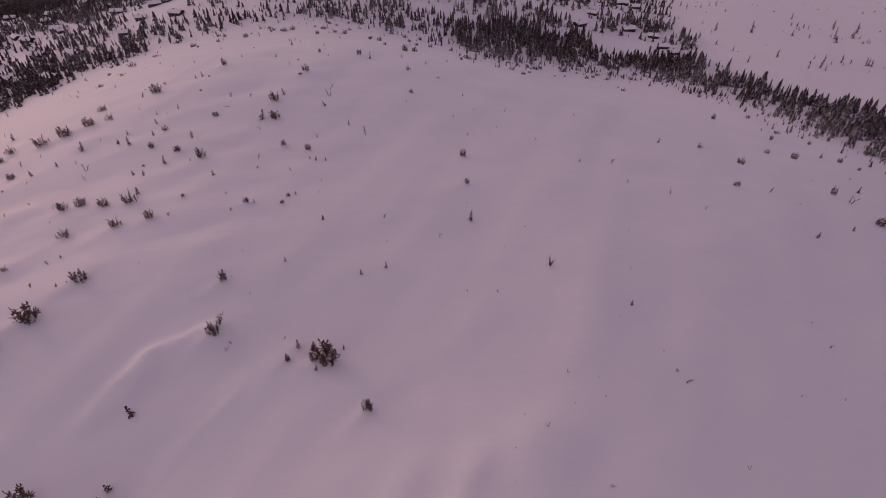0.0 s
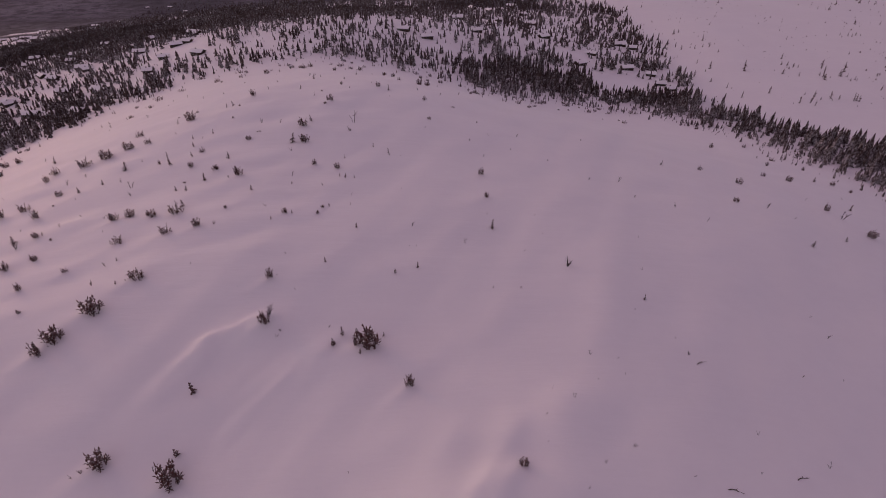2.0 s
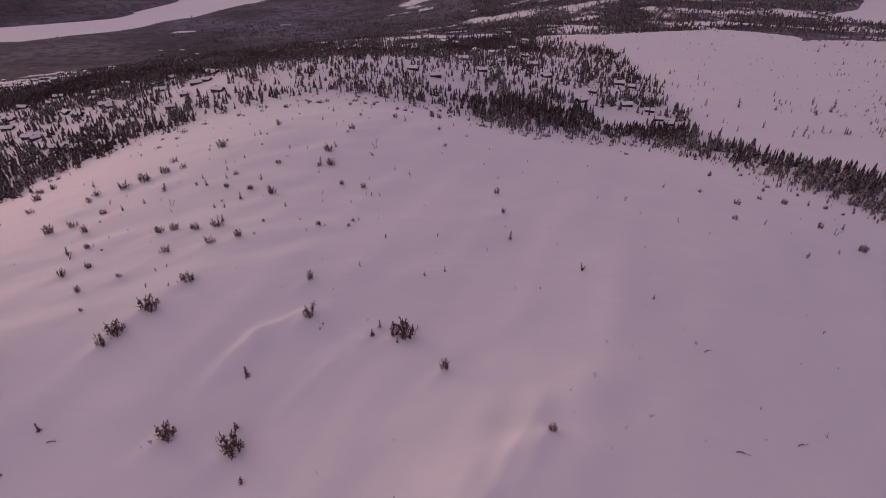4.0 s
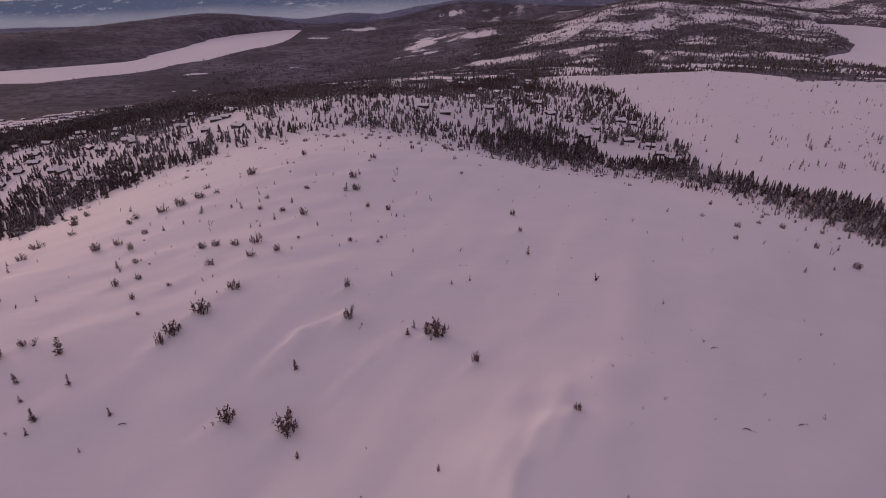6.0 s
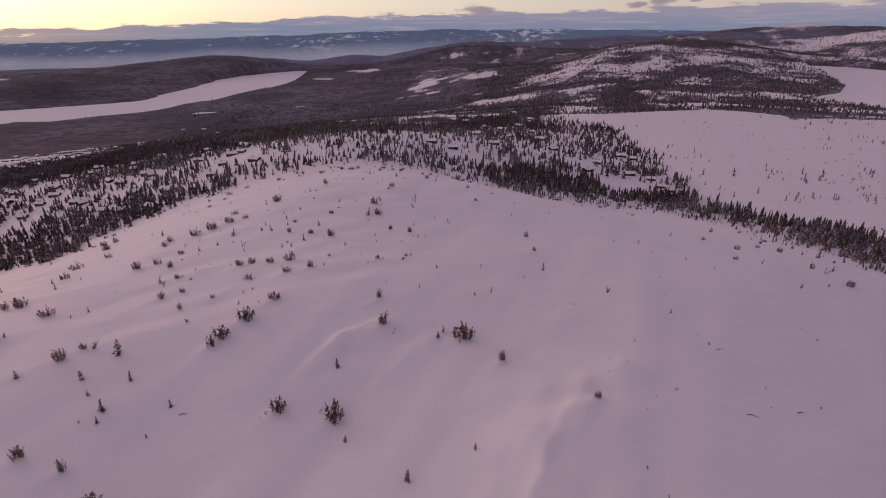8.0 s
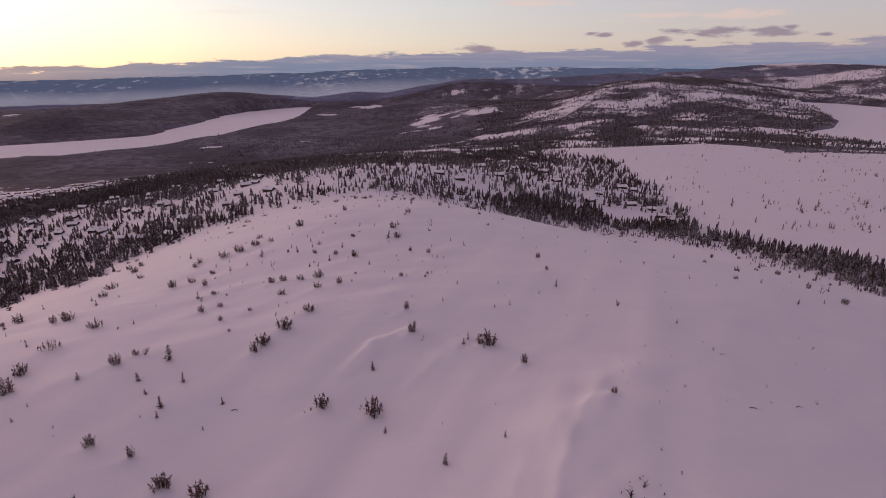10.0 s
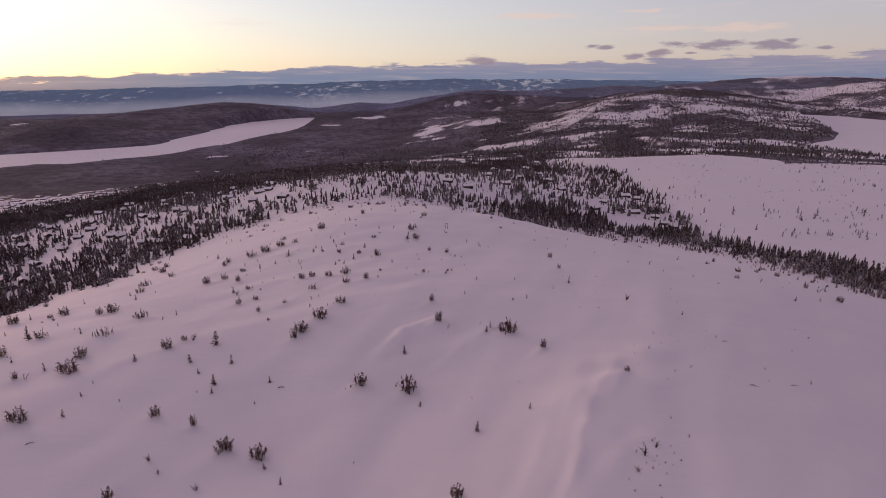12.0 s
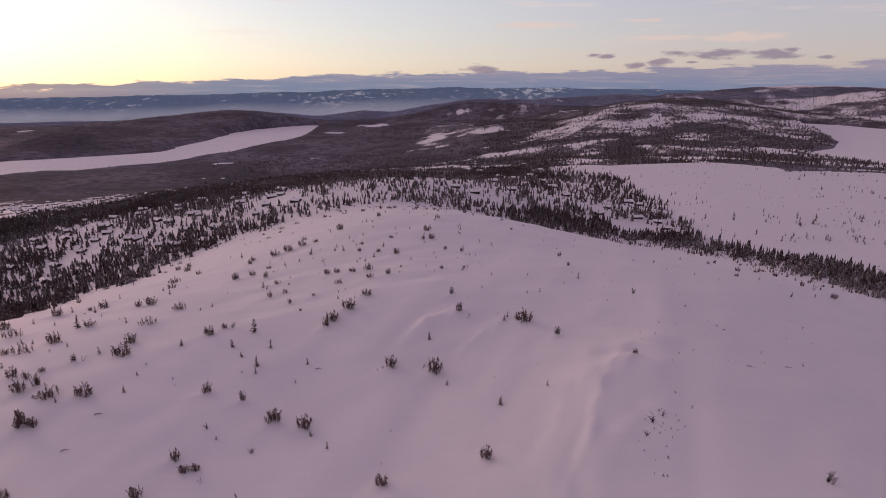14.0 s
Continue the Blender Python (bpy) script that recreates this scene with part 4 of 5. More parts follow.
def birch(seed, stems, label, name="birch_shrub", cat="shrub"):
    """A leafless dwarf birch, unit height: thin forked stems, some bent by snow."""
    rng = random.Random(seed)
    thing = tagged(new(name), label, cat)
    wood, fine = bmesh.new(), bmesh.new()
    for i in range(stems):
        a, h = rng.uniform(0, 2 * math.pi), rng.uniform(0.55, 1.0)
        out = Vector((math.cos(a), math.sin(a), 0)) * rng.uniform(0.15, 0.6)
        foot = Vector((rng.uniform(-0.12, 0.12), rng.uniform(-0.12, 0.12), -0.1)) * (1 if stems > 1 else 0)
        pts = [foot + out * (k / 4) ** 1.5 + Vector((0, 0, (h + 0.1) * k / 4)) for k in range(5)]
        stem(wood, pts, 0.035, 0.012, 4)
        for j in range(5):
            k = rng.uniform(0.35, 0.95)
            p = pts[int(k * 4)]
            b = rng.uniform(0, 2 * math.pi)
            q = p + Vector((math.cos(b) * 0.22, math.sin(b) * 0.22, rng.uniform(0.08, 0.25)))
            stem(fine, [p, p.lerp(q, 0.5) + Vector((0, 0, 0.03)), q], 0.018, 0.006, 3)
    tagged(part("wood", wood, MAT_TWIG, thing), kind="stuff")
    tagged(part("twig_work", fine, MAT_TWIG, thing), kind="stuff")
    return thing


def fallen(seed, label):
    """A bent dead branch half out of the snow, 1 m long."""
    rng = random.Random(seed)
    thing = tagged(new("dead_branch"), label, "branch")
    wood, fine = bmesh.new(), bmesh.new()
    pts = [Vector((k / 4 - 0.5, 0.1 * math.sin(k), 0.03 + 0.14 * math.sin(k * 1.4))) for k in range(5)]
    stem(wood, pts, 0.06, 0.02, 5)
    for j in range(3):
        p = pts[j + 1]
        stem(fine, [p, p + Vector((rng.uniform(0.05, 0.2), rng.uniform(-0.2, 0.2), rng.uniform(0.05, 0.2)))], 0.02, 0.008, 4)
    part("limb", wood, MAT_BARK, thing)
    tagged(part("side_shoot", fine, MAT_TWIG, thing), kind="stuff")
    return thing


def put(pattern, x, y, sx, sy, sz, turn, group, sink=0.0):
    m = Matrix.LocRotScale((x, y, ground_at(x, y) - sink), Euler((0, 0, turn)), (sx, sy, sz))
    return tagged(copy_thing(pattern, m), group=group)


def discard(pattern):
    for o in (*pattern.children_recursive, pattern):
        bpy.data.objects.remove(o)


def plant_summit():
    rng = random.Random(11)
    shapes = ((16, 0.8, 0.5, 0.25, "dark clump of upright dwarf spruces in snow"),
              (19, 0.9, 0.45, 0.35, "bushy fell spruce clump flecked with snow"),
              (22, 1.35, 0.4, 0.30, "dense matted fell spruce thicket flecked with snow"),
              (19, 1.5, 0.3, 0.40, "open spruce thicket with snow between its shoots"),
              (27, 2.3, 0.4, 0.30, "wide low spruce thicket half buried in snow"),
              (23, 2.6, 0.3, 0.40, "long ragged row of stunted spruce shoots"))
    mats = [thicket(20 + i, s, asp, lab, low, sn) for i, (s, asp, low, sn, lab) in enumerate(shapes)]
    for x, y, h, w in BUSHES:
        h, w = max(min(h, 2.4 + 0.4 * (h - 2.4)), 0.6), max(w, 0.7)
        k = (0 if w / h < 1.1 else 2 if w / h < 1.9 else 4) + rng.randrange(2)
        g = 0.92 * w / shapes[k][1]
        put(mats[k], x, y, g, g, 0.98 * h, rng.gauss(0, 0.35) + math.pi * rng.randrange(2), "thickets on the bare summit")
    ones = [spruce("fell_spruce", 40 + i, 1.0, sp, ln, 3.4, lab, sn) for i, (sp, ln, sn, lab) in enumerate((
        (0.16, 0.05, 0.25, "slim dark fell spruce standing in snow"),
        (0.22, 0.12, 0.35, "small leaning fell spruce crusted with snow"),
        (0.18, 0.02, 0.15, "thin upright dwarf spruce, dark needles"),
        (0.26, 0.10, 0.30, "stunted bushy spruce with snowy boughs")))]
    for x, y, h in SPRUCES:
        k = rng.randrange(4)
        g = max(h, 0.6)
        put(ones[k], x, y, g * 1.15, g * 1.15, 0.92 * g, rng.uniform(0, 6.28), "lone spruces on the bare summit")
    twigs = [birch(60 + i, s, lab) for i, (s, lab) in enumerate((
        (3, "leafless dwarf birch twigs poking through snow"), (2, "thin bare birch shoots bent in snow"), (5, "bare birch shrub with forked thin stems")))]
    for x, y, h in NEAR_TWIGS + MIDDLE_TWIGS + FAR_TWIGS + STRAY_TWIGS_A + STRAY_TWIGS_B:
        put(twigs[rng.randrange(2)], x, y, h * 0.9, h * 0.9, h, rng.uniform(0, 6.28), "birch twigs in the snow")
    for x, y, h in NEAR_BIRCHES:
        put(twigs[2], x, y, h, h, h, rng.uniform(0, 6.28), "birch shrubs on the summit")
    log = fallen(70, "dead bent branch lying half in snow")
    for x, y, h in NEAR_LOGS:
        put(log, x, y, 1.7, 1.0, 1.1, rng.uniform(-0.3, 0.6), "dead branches in the snow")
    # a scatter of shoot tips breaking the crust below the drift
    tip = spruce("shoot_tip", 75, 1.0, 0.42, 0.1, 1.6, "short dark shoot tip breaking the snow crust", 0.1)
    for i in range(24):
        t = rng.random()
        x, y = 29 + 9 * t + rng.gauss(0, 1.5), 64 + 17 * t + rng.gauss(0, 2.2)
        s = rng.uniform(0.25, 0.55)
        put(tip, x, y, s, s, s, rng.uniform(0, 6.28), "shoot tips in the crust")
    # small growth strewn over the west shoulder
    for i in range(50):
        x, y = rng.uniform(-105, 25), rng.uniform(125, 300)
        if inside(np.array([x]), np.array([y]), SUMMIT)[0] < 4 or y - 0.4 * x < 150:
            continue
        s = 0.4 + 1.0 * rng.random() ** 1.5
        put(rng.choice((ones[0], ones[1], ones[3], twigs[0], mats[0], mats[2])), x, y, s, s, s, rng.uniform(0, 6.28), "small growth on the west shoulder")
    # shrubs and young spruces thinning out below the forest edge
    for count, x0, x1, y0, y1, deep, tallest in ((330, -178, -60, 150, 325, 20, 2.6), (190, 95, 168, 150, 322, 16, 2.0), (330, -70, 110, 285, 345, 42, 2.1)):
        for i in range(count):
            x, y = rng.uniform(x0, x1), rng.uniform(y0, y1)
            d = float(inside(np.array([x]), np.array([y]), SUMMIT)[0])
            if d < 1 or d > deep or rng.random() < d / deep:
                continue
            s = rng.uniform(0.7, tallest)
            put(rng.choice((ones[0], ones[1], ones[3], mats[0], mats[2], mats[3])), x, y, s, s, s * rng.uniform(0.8, 1.1), rng.uniform(0, 6.28), "growth at the forest edge")
    for p in mats + ones + twigs + [log, tip]:
        discard(p)


plant_summit()


# ---- woods ----
def conifer_pattern(tiers, sides, seed):
    """Corners and faces of a standing spruce, 1 m high, its tiers ragged stars that droop."""
    rng = random.Random(seed)
    v, f = [], []
    for t in range(tiers):
        z0 = 0.06 + 0.86 * t / tiers
        z1 = min(1.0, z0 + 1.55 / tiers)
        r = 0.185 * (1 - t / tiers) ** 0.75 + 0.022
        a0 = rng.uniform(0, 6.28)
        k = len(v)
        v.append((0, 0, z1))
        for s in range(2 * sides):
            a = a0 + math.pi * s / sides
            q = r * (rng.uniform(0.7, 1.3) if s % 2 == 0 else rng.uniform(0.35, 0.62))
            v.append((q * math.cos(a), q * math.sin(a), z0 + (rng.uniform(-0.03, 0.0) if s % 2 == 0 else 0.03)))
        f += [(k, k + 1 + s, k + 1 + (s + 1) % (2 * sides)) for s in range(2 * sides)]
    k = len(v)
    v += [(0.02, 0, 0), (-0.01, 0.017, 0), (-0.01, -0.017, 0), (0, 0, 0.3)]
    f += [(k, k + 1, k + 3), (k + 1, k + 2, k + 3), (k + 2, k, k + 3)]
    return np.array(v), np.array(f)


def scatter(name, xy, tall, patterns, mat, label, rng, girth=1.0):
    """Many trees in one mesh of kind stuff."""
    vs, fs, base = [], [], 0
    z = ground(xy[:, 0], xy[:, 1])
    kind = rng.integers(0, len(patterns), len(xy))
    for p, (pv, pf) in enumerate(patterns):
        sel = np.flatnonzero(kind == p)
        m = len(sel)
        if not m:
            continue
        a, h = rng.uniform(0, 6.28, m), tall[sel]
        w = h * rng.uniform(0.6, 1.4, m) * girth
        c, s = np.cos(a), np.sin(a)
        lx, ly = rng.normal(0, 0.045, m) * h, rng.normal(0, 0.045, m) * h
        X = (pv[None, :, 0] * c[:, None] - pv[None, :, 1] * s[:, None]) * w[:, None] + xy[sel, 0][:, None] + lx[:, None] * pv[None, :, 2]
        Y = (pv[None, :, 0] * s[:, None] + pv[None, :, 1] * c[:, None]) * w[:, None] + xy[sel, 1][:, None] + ly[:, None] * pv[None, :, 2]
        Z = pv[None, :, 2] * h[:, None] + z[sel][:, None] - 0.2
        vs.append(np.stack([X, Y, Z], -1).reshape(-1, 3))
        fs.append((pf[None] + (np.arange(m) * len(pv))[:, None, None] + base).reshape(-1, 3))
        base += m * len(pv)
    me = sheet(name, np.concatenate(vs), np.concatenate(fs), mat, False)
    return tagged(new(name, me), label, "scrub" if name == "bog_scrub" else "forest", kind="stuff")


def choose(rng, tries, x0, x1, y0, y1, scale, thinnest=0.0):
    x, y = rng.uniform(x0, x1, tries), rng.uniform(y0, y1, tries)
    clump = np.clip(0.75 + 0.75 * wave(x, y, 5.5, 0.3, 1.0) + 0.45 * wave(x, y, 13.0, 0.8, 2.0), 0.05, 2.0)
    keep = rng.random(tries) < np.maximum(woods(x, y) ** 1.3, thinnest * (inside(x, y, BOG) < -8)) * scale * clump
    for level, ring in (WEST_LAKE, EAST_LAKE):
        keep &= inside(x, y, ring) < -6
    for cx, cy in WEST_CABINS + EAST_CABINS:
        keep &= np.hypot(x - cx, y - cy) > 8
    return np.stack([x[keep], y[keep]], -1)


def rim_trees(xy, tall, patterns, rng):
    kinds = []
    for i, (v, f) in enumerate(patterns):
        thing = tagged(new("forest_spruce"), ("dark rimed spruce at the forest rim", "slender frosted spruce at the forest rim")[i % 2], "tree", "spruces on the forest rim")
        crown = new("crown", sheet("crown", v[:-4], f[:-3], MAT_FOREST, False))
        bm = bmesh.new()
        stem(bm, [(0, 0, -0.06), (0.003, 0, 0.15), (0, 0, 0.5)], 0.02, 0.008, 5)
        crown.parent = thing
        part("trunk", bm, MAT_BARK, thing)
        kinds.append(thing)
    z = ground(xy[:, 0], xy[:, 1])
    for (x, y), h, g in zip(xy, tall, z):
        w = h * rng.uniform(0.8, 1.25)
        turn = Euler((rng.normal(0, 0.03), rng.normal(0, 0.03), rng.uniform(0, 6.28)))
        copy_thing(kinds[int(rng.integers(0, len(kinds)))], Matrix.LocRotScale((x, y, g - 0.2), turn, (w, w, h)))
    for k in kinds:
        discard(k)


def plant_woods():
    rng = np.random.default_rng(5)
    fine = [conifer_pattern(7, 5, s) for s in (1, 2, 3, 4)]
    mid = [conifer_pattern(4, 3, s) for s in (5, 6, 7)]
    low = [conifer_pattern(2, 3, s) for s in (8, 9)]
    # foot of the slope beside the bog
    xy = choose(rng, 25000, 40, 330, 170, 420, 0.95)
    xy = xy[np.hypot(xy[:, 0], xy[:, 1]) < 470]
    tall = (1.6 + 6.0 * rng.random(len(xy)) ** 1.5) * (0.42 + 0.58 * smooth(-2, 24, -inside(xy[:, 0], xy[:, 1], SUMMIT)))
    # those on the rim stand as trees of their own
    order = np.argsort(np.hypot(xy[:, 0] - 60, xy[:, 1] - 150))
    rim_trees(xy[order[:280]], tall[order[:280]], fine, rng)
    xy, tall = xy[order[280:]], tall[order[280:]]
    scatter("spruce_forest", xy, tall, fine, MAT_FOREST, "tall dark rime-grey spruces packed along the slope foot", rng)
    # west slope below the summit and the crest behind it
    xy = choose(rng, 150000, -480, 40, 100, 700, 0.62)
    xy = xy[xy[:, 0] > -0.84 * xy[:, 1] - 15]
    crest = np.exp(-((xy[:, 0] + 20) / 80) ** 2 - ((xy[:, 1] - 380) / 70) ** 2)
    tall = (0.9 + 5.4 * rng.random(len(xy)) ** 2.0) * (1 - 0.25 * crest)
    scatter("spruce_forest", xy, tall, mid, MAT_FOREST, "dark snow-dusted spruces scattered between cabins", rng, 1.25)
    xy = choose(rng, 30000, -490, -200, 400, 590, 0.75)
    xy = xy[np.abs(along(xy[:, 0], xy[:, 1], BELT)[0]) < 52]
    scatter("spruce_forest", xy, 2.0 + 5.0 * rng.random(len(xy)) ** 1.4, mid, MAT_FOREST, "close dark spruce belt below the cabins", rng, 1.15)
    xy = choose(rng, 4500, -270, -130, 150, 330, 0.5)
    xy = xy[xy[:, 0] > -0.84 * xy[:, 1] - 15]
    scatter("spruce_forest", xy, 2.2 + 4.6 * rng.random(len(xy)) ** 1.3, mid, MAT_FOREST, "taller dark spruces under the fell edge", rng, 1.15)
    xy = choose(rng, 62000, 40, 330, 330, 760, 0.5)
    xy = xy[(np.hypot(xy[:, 0], xy[:, 1]) > 360)]
    scatter("spruce_forest", xy, 0.9 + 5.6 * rng.random(len(xy)) ** 1.9, mid, MAT_FOREST, "dark spruces round cabins beside the bog", rng, 1.15)
    xy = choose(rng, 16000, 330, 760, 300, 640, 0.30)
    scatter("spruce_forest", xy, rng.uniform(2.5, 6.5, len(xy)), mid, MAT_FOREST, "spruce clumps between the bog and lake", rng)
    # further off
    xy = choose(rng, 30000, -520, 260, 700, 1700, 0.5)
    xy = xy[np.abs(xy[:, 0]) < 0.84 * xy[:, 1]]
    scatter("far_forest", xy, 1.6 + 3.6 * rng.random(len(xy)) ** 1.6, low, MAT_FOREST, "dark conifers in the valley behind the fell", rng, 1.4)
    xy = choose(rng, 110000, -1100, 1200, 600, 1500, 0.26, 0.22)
    xy = xy[np.abs(xy[:, 0]) < 0.84 * xy[:, 1] + 40]
    scatter("far_forest", xy, (1.5 + 4.5 * rng.random(len(xy)) ** 1.6) * (0.45 + 0.55 * smooth(-350, 0, xy[:, 0])), low, MAT_FAR_HAZED, "distant dark conifer woods over snow", rng, 1.3)
    xy = choose(rng, 90000, 120, 1500, 700, 2400, 0.60, 0.08)
    xy = xy[np.abs(xy[:, 0]) < 0.95 * xy[:, 1]]
    scatter("far_forest", xy, 2.5 + 4.5 * rng.random(len(xy)) ** 1.5, low, MAT_FOREST, "small scattered conifers on snowy hills", rng, 1.5)
    xy = choose(rng, 130000, -1900, 2400, 1400, 3900, 0.20, 0.2)
    xy = xy[rng.random(len(xy)) < np.where(xy[:, 0] > 150, 0.8, 0.3)]
    xy = xy[np.abs(xy[:, 0]) < 0.84 * xy[:, 1]]
    scatter("far_forest", xy, 3.0 + 5.0 * rng.random(len(xy)) ** 1.5, low, MAT_FAR_HAZED, "distant dark conifer woods on low hills", rng, 1.6)
    xy = choose(rng, 22000, 1150, 2350, 2120, 3300, 0.5, 0.35)
    xy = xy[xy[:, 0] < 0.84 * xy[:, 1]]
    scatter("far_forest", xy, 4.0 + 5.0 * rng.random(len(xy)) ** 1.5, low, MAT_FAR_HAZED, "speckled conifers on the far lake slope", rng, 1.6)


WEST_CABINS = [(-211, 369), (-179, 339), (-268, 428), (-247, 363), (-235, 309), (-219, 415), (-183, 404), (-123, 414), (-101, 373), (-314, 411), (-289, 384), (-286, 405), (-252, 403), (-204, 402), (-189, 411), (-146, 349), (-141, 319), (-125, 383), (-129, 411), (-132, 449), (-124, 360), (-251, 386), (-249, 339), (-219, 374), (-447, 1195), (-499, 1251), (-541, 1244), (-419, 896), (-412, 825), (-431, 795), (-364, 639), (-412, 679), (-516, 785), (-478, 692), (-468, 647), (-555, 737), (-569, 724)]
EAST_CABINS = [(127, 422), (155, 459), (161, 450), (142, 396), (153, 385), (152, 366), (114, 397), (101, 452), (100, 510), (103, 570), (100, 628), (76, 511), (54, 435), (76, 591), (62, 609), (43, 486), (45, 682), (32, 701), (9, 409), (3, 612), (120, 690), (112, 783), (23, 400), (154, 356)]
plant_woods()


BOG_CLUMPS = [(248, 367), (259, 375), (213, 336), (224, 331), (267, 355), (302, 400), (303, 389), (257, 324), (275, 338), (243, 395), (209, 488), (181, 384), (329, 472), (388, 525), (189, 462), (250, 366), (273, 371), (234, 329), (295, 383), (292, 371), (265, 330), (206, 322), (232, 377), (366, 510), (379, 495), (374, 469), (368, 577), (331, 412), (209, 448), (420, 600), (450, 560), (430, 480), (400, 628), (425, 612), (455, 600), (392, 600)]


def bog_trees():
    """Lone spruces out on the open bog, each a thing."""
    rng = random.Random(31)
    kinds = [spruce("bog_spruce", 90 + i, 1.0, sp, 0.03, 3.0, lab, 0.2) for i, (sp, lab) in enumerate((
        (0.23, "lone dark spruce on the open bog"), (0.36, "bushy dark spruce on snowy bog"), (0.19, "slim small spruce on snowy bog")))]
    made = 0
    while made < 105:
        x, y = rng.uniform(150, 520), rng.uniform(320, 730)
        d = float(inside(np.array([x]), np.array([y]), BOG)[0])
        clump = noise.noise((x * 0.018, y * 0.018, 3.3))
        if d < 2 or rng.random() > (0.04 + 1.3 * max(0.0, clump) ** 1.5 + 0.7 * math.exp(-d / 10)):
            continue
        h = 0.7 + 4.0 * rng.random() ** 2.2
        put(kinds[rng.randrange(3)], x, y, h, h, h, rng.uniform(0, 6.28), "trees on the open bog")
        made += 1
    for cx, cy in BOG_CLUMPS:
        for i in range(rng.randint(3, 6)):
            x, y = cx + rng.gauss(0, 6.5), cy + rng.gauss(0, 3.5)
            h = 1.0 + 3.4 * rng.random() ** 1.4
            put(kinds[rng.randrange(3)], x, y, h, h, h, rng.uniform(0, 6.28), "trees on the open bog")
    for x, y, h in ((206, 384, 7.0), (263, 382, 6.5), (190, 392, 5.0), (255, 390, 5.5)):
        put(kinds[0], x, y, h, h, h, rng.uniform(0, 6.28), "trees on the open bog")
    for k in kinds:
        discard(k)


bog_trees()


def bog_scrub():
    """Tussocks and shoot tips that break the snow of the bog."""
    rng = np.random.default_rng(8)
    x, y = rng.uniform(150, 520, 5200), rng.uniform(230, 730, 5200)
    patch = 0.12 + 0.6 * np.clip(wave(x, y, 38, 0.5, 1.7), 0, 1) ** 2
    keep = (inside(x, y, BOG) > 4) & (rng.random(len(x)) < patch)
    xy = np.stack([x[keep], y[keep]], -1)
    scatter("bog_scrub", xy, 0.25 + 0.9 * rng.random(len(xy)) ** 2, [conifer_pattern(2, 4, s) for s in (21, 22)], MAT_NEEDLE, "low scrub tips showing through bog snow", rng, 2.2)


bog_scrub()


# ---- cabins ----
def box(bm, x0, x1, y0, y1, z0, z1):
    v = [bm.verts.new((x, y, z)) for x in (x0, x1) for y in (y0, y1) for z in (z0, z1)]
    for f in ((0, 1, 3, 2), (4, 6, 7, 5), (0, 4, 5, 1), (2, 3, 7, 6), (0, 2, 6, 4), (1, 5, 7, 3)):
        bm.faces.new([v[i] for i in f])


def gable(bm, half_l, half_w, eave, ridge, thick):
    """Two roof slabs over a ridge along x, closed at the ends."""
    prof = [(-half_w, eave), (0, ridge), (half_w, eave), (half_w, eave + thick), (0, ridge + thick * 1.1), (-half_w, eave + thick)]
    a = [bm.verts.new((-half_l, y, z)) for y, z in prof]
    b = [bm.verts.new((half_l, y, z)) for y, z in prof]
    for k in range(6):
        bm.faces.new((a[k], a[(k + 1) % 6], b[(k + 1) % 6], b[k]))
    bm.faces.new((a[0], a[5], a[4], a[1]))
    bm.faces.new((a[1], a[4], a[3], a[2]))
    bm.faces.new((b[0], b[1], b[4], b[5]))
    bm.faces.new((b[1], b[2], b[3], b[4]))


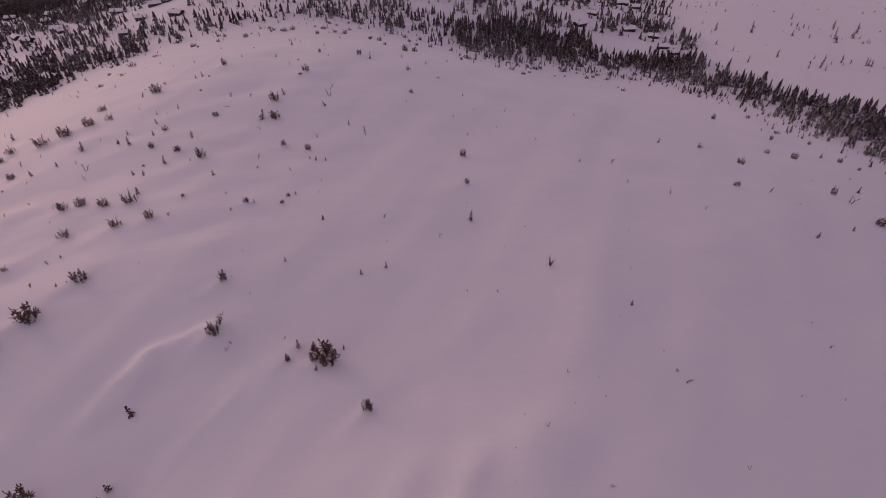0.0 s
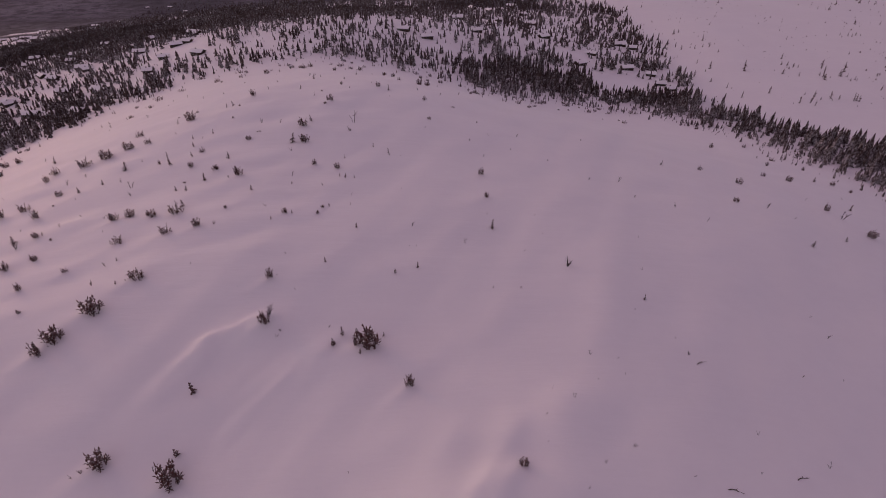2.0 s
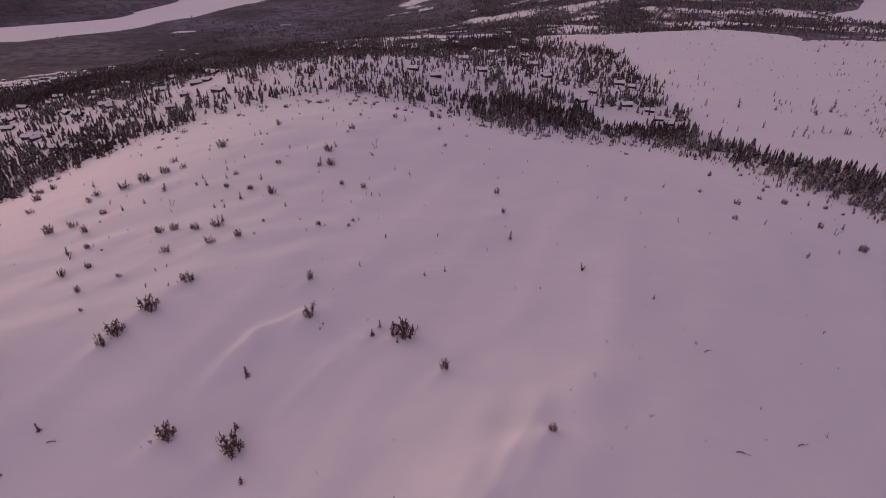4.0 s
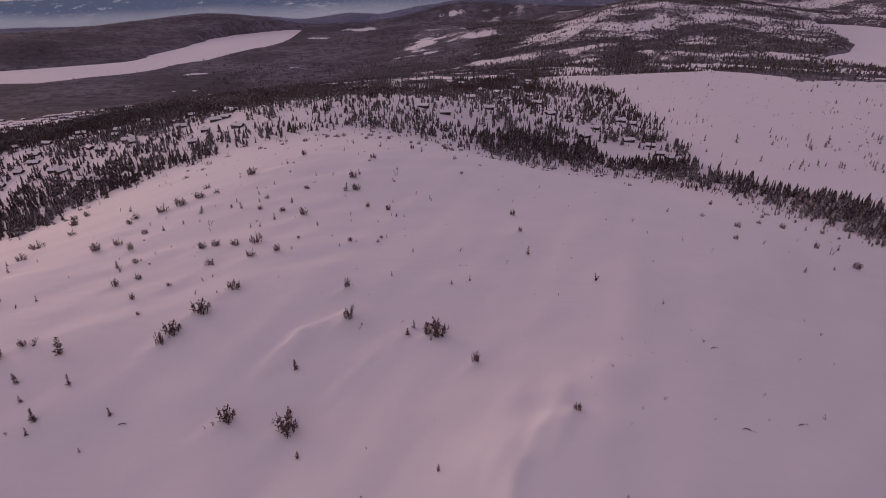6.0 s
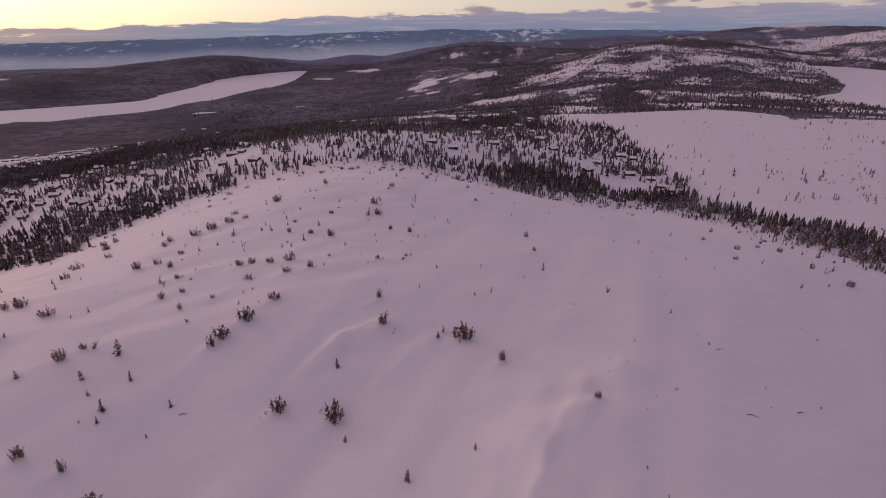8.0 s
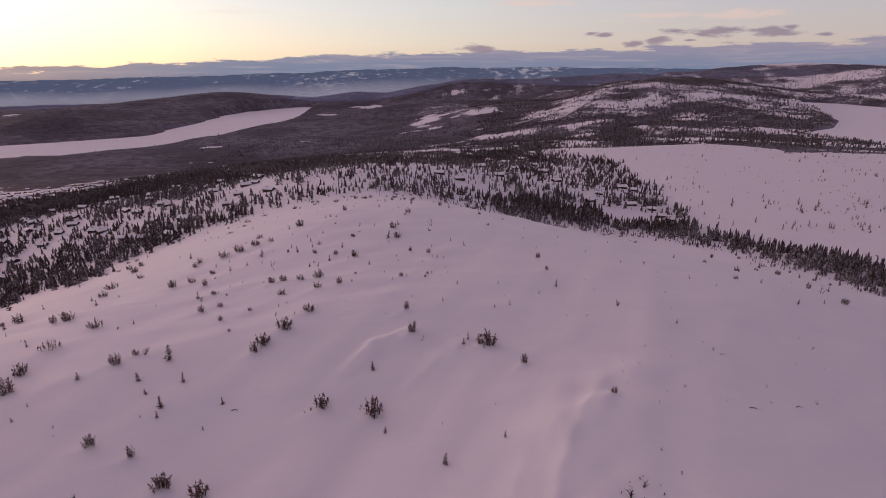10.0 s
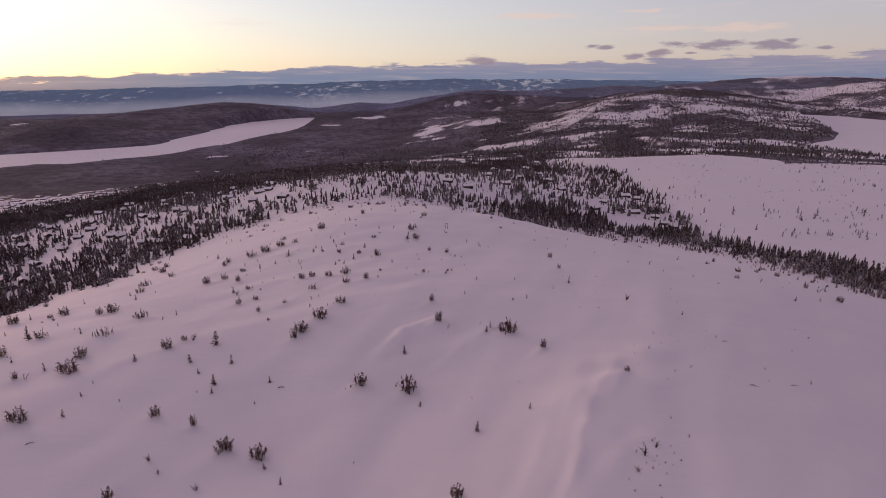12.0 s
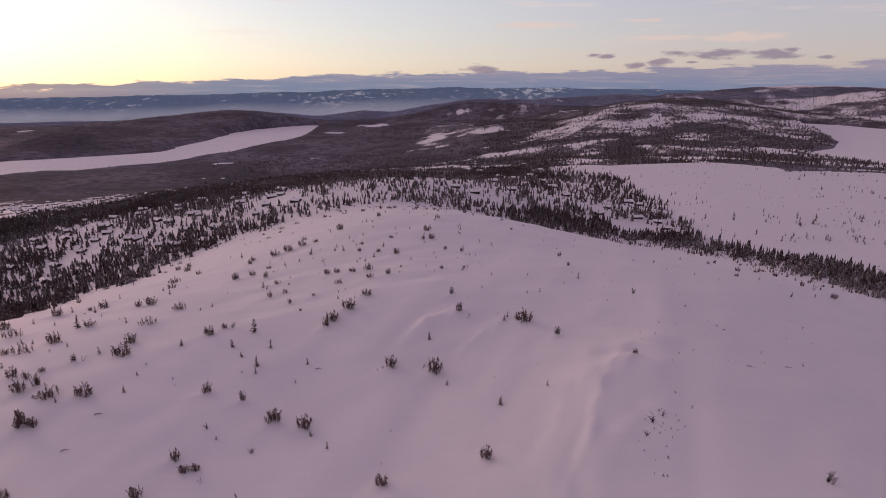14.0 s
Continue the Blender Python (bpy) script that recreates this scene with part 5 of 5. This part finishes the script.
def cabin(length, width, wall, rise, label, ell=False):
    thing = tagged(new("log_cabin"), label, "cabin")
    bm = bmesh.new()
    box(bm, -length / 2, length / 2, -width / 2, width / 2, -1.5, wall)
    for s in (-1, 1):
        p = [bm.verts.new(c) for c in ((s * length / 2, -width / 2, wall), (s * length / 2, width / 2, wall), (s * length / 2, 0, wall + rise))]
        bm.faces.new(p if s > 0 else p[::-1])
    if ell:
        box(bm, length * 0.1, length * 0.1 + 3.4, -width / 2 - 2.6, -width / 2, -1.5, wall - 0.1)
    part("wall", bm, MAT_LOG, thing)
    bm = bmesh.new()
    gable(bm, length / 2 + 0.6, width / 2 + 0.7, wall - 0.25, wall + rise, 0.22)
    roof = part("roof", bm, MAT_FELT, thing)
    bm = bmesh.new()
    gable(bm, length / 2 + 0.65, width / 2 + 0.72, wall - 0.02, wall + rise + 0.24, 0.42)
    bmesh.ops.bevel(bm, geom=[e for e in bm.edges], offset=0.08, segments=1, affect="EDGES")
    part("snow", bm, MAT_SNOW, roof, "thick white roof snow")
    if ell:
        bm = bmesh.new()
        box(bm, length * 0.1 - 0.4, length * 0.1 + 3.8, -width / 2 - 3.0, -width / 2, wall - 0.1, wall + 0.35)
        part("snow", bm, MAT_SNOW, thing, "white snow on the porch roof")
    bm = bmesh.new()
    box(bm, -length * 0.18, -length * 0.18 + 0.8, -0.4, 0.4, wall + rise * 0.5, wall + rise + 1.2)
    part("chimney", bm, MAT_STONE, thing)
    for k, (x, w) in enumerate(((-length * 0.3, 1.3), (0.0, 1.3), (length * 0.32, 1.0))):
        for s in (-1, 1):
            if k == 2 and s < 0:
                continue
            y0, y1 = sorted((s * width / 2, s * (width / 2 + 0.06)))
            bm = bmesh.new()
            box(bm, x - w / 2 - 0.1, x + w / 2 + 0.1, y0, y1, 0.75, 2.05)
            win = part("window", bm, MAT_FRAME, thing)
            bm = bmesh.new()
            y0, y1 = sorted((s * (width / 2 + 0.04), s * (width / 2 + 0.075)))
            box(bm, x - w / 2, x + w / 2, y0, y1, 0.85, 1.95)
            part("pane", bm, MAT_PANE, win)
    bm = bmesh.new()
    box(bm, length * 0.34, length * 0.34 + 0.95, -width / 2 - 0.07, -width / 2, 0.0, 2.05)
    part("door", bm, MAT_LOG, thing)
    return thing


def settle():
    rng = random.Random(17)
    kinds = [cabin(9.5, 6.0, 2.5, 1.5, "dark log cabin under thick roof snow"),
             cabin(12.0, 6.5, 2.6, 1.6, "long dark timber cabin with snowy roof", True),
             cabin(7.5, 5.2, 2.4, 1.3, "small dark cabin half hidden by spruces")]
    spots = WEST_CABINS + EAST_CABINS
    while len(spots) < 82:                  # among the spruces under the fell
        x, y = rng.uniform(-340, -120), rng.uniform(320, 500)
        if inside(np.array([x]), np.array([y]), SUMMIT)[0] < -14 and min(math.hypot(x - a, y - b) for a, b in spots) > 16:
            spots = spots + [(x, y)]
    for i in range(84):                     # the bright cabin field further down
        t = rng.random()
        spots = spots + [(-700 + 360 * t + rng.gauss(0, 45), 810 - 190 * t + rng.gauss(0, 60))]
    for x, y in spots:
        k = kinds[rng.choice((0, 0, 1, 2))]
        m = Matrix.LocRotScale((x, y, ground_at(x, y) - 0.35), Euler((0, 0, rng.gauss(0.1, 0.5))), (0.7, 0.7, 0.7))
        tagged(copy_thing(k, m), group="cabins below the fell")
    for k in kinds:
        discard(k)


settle()
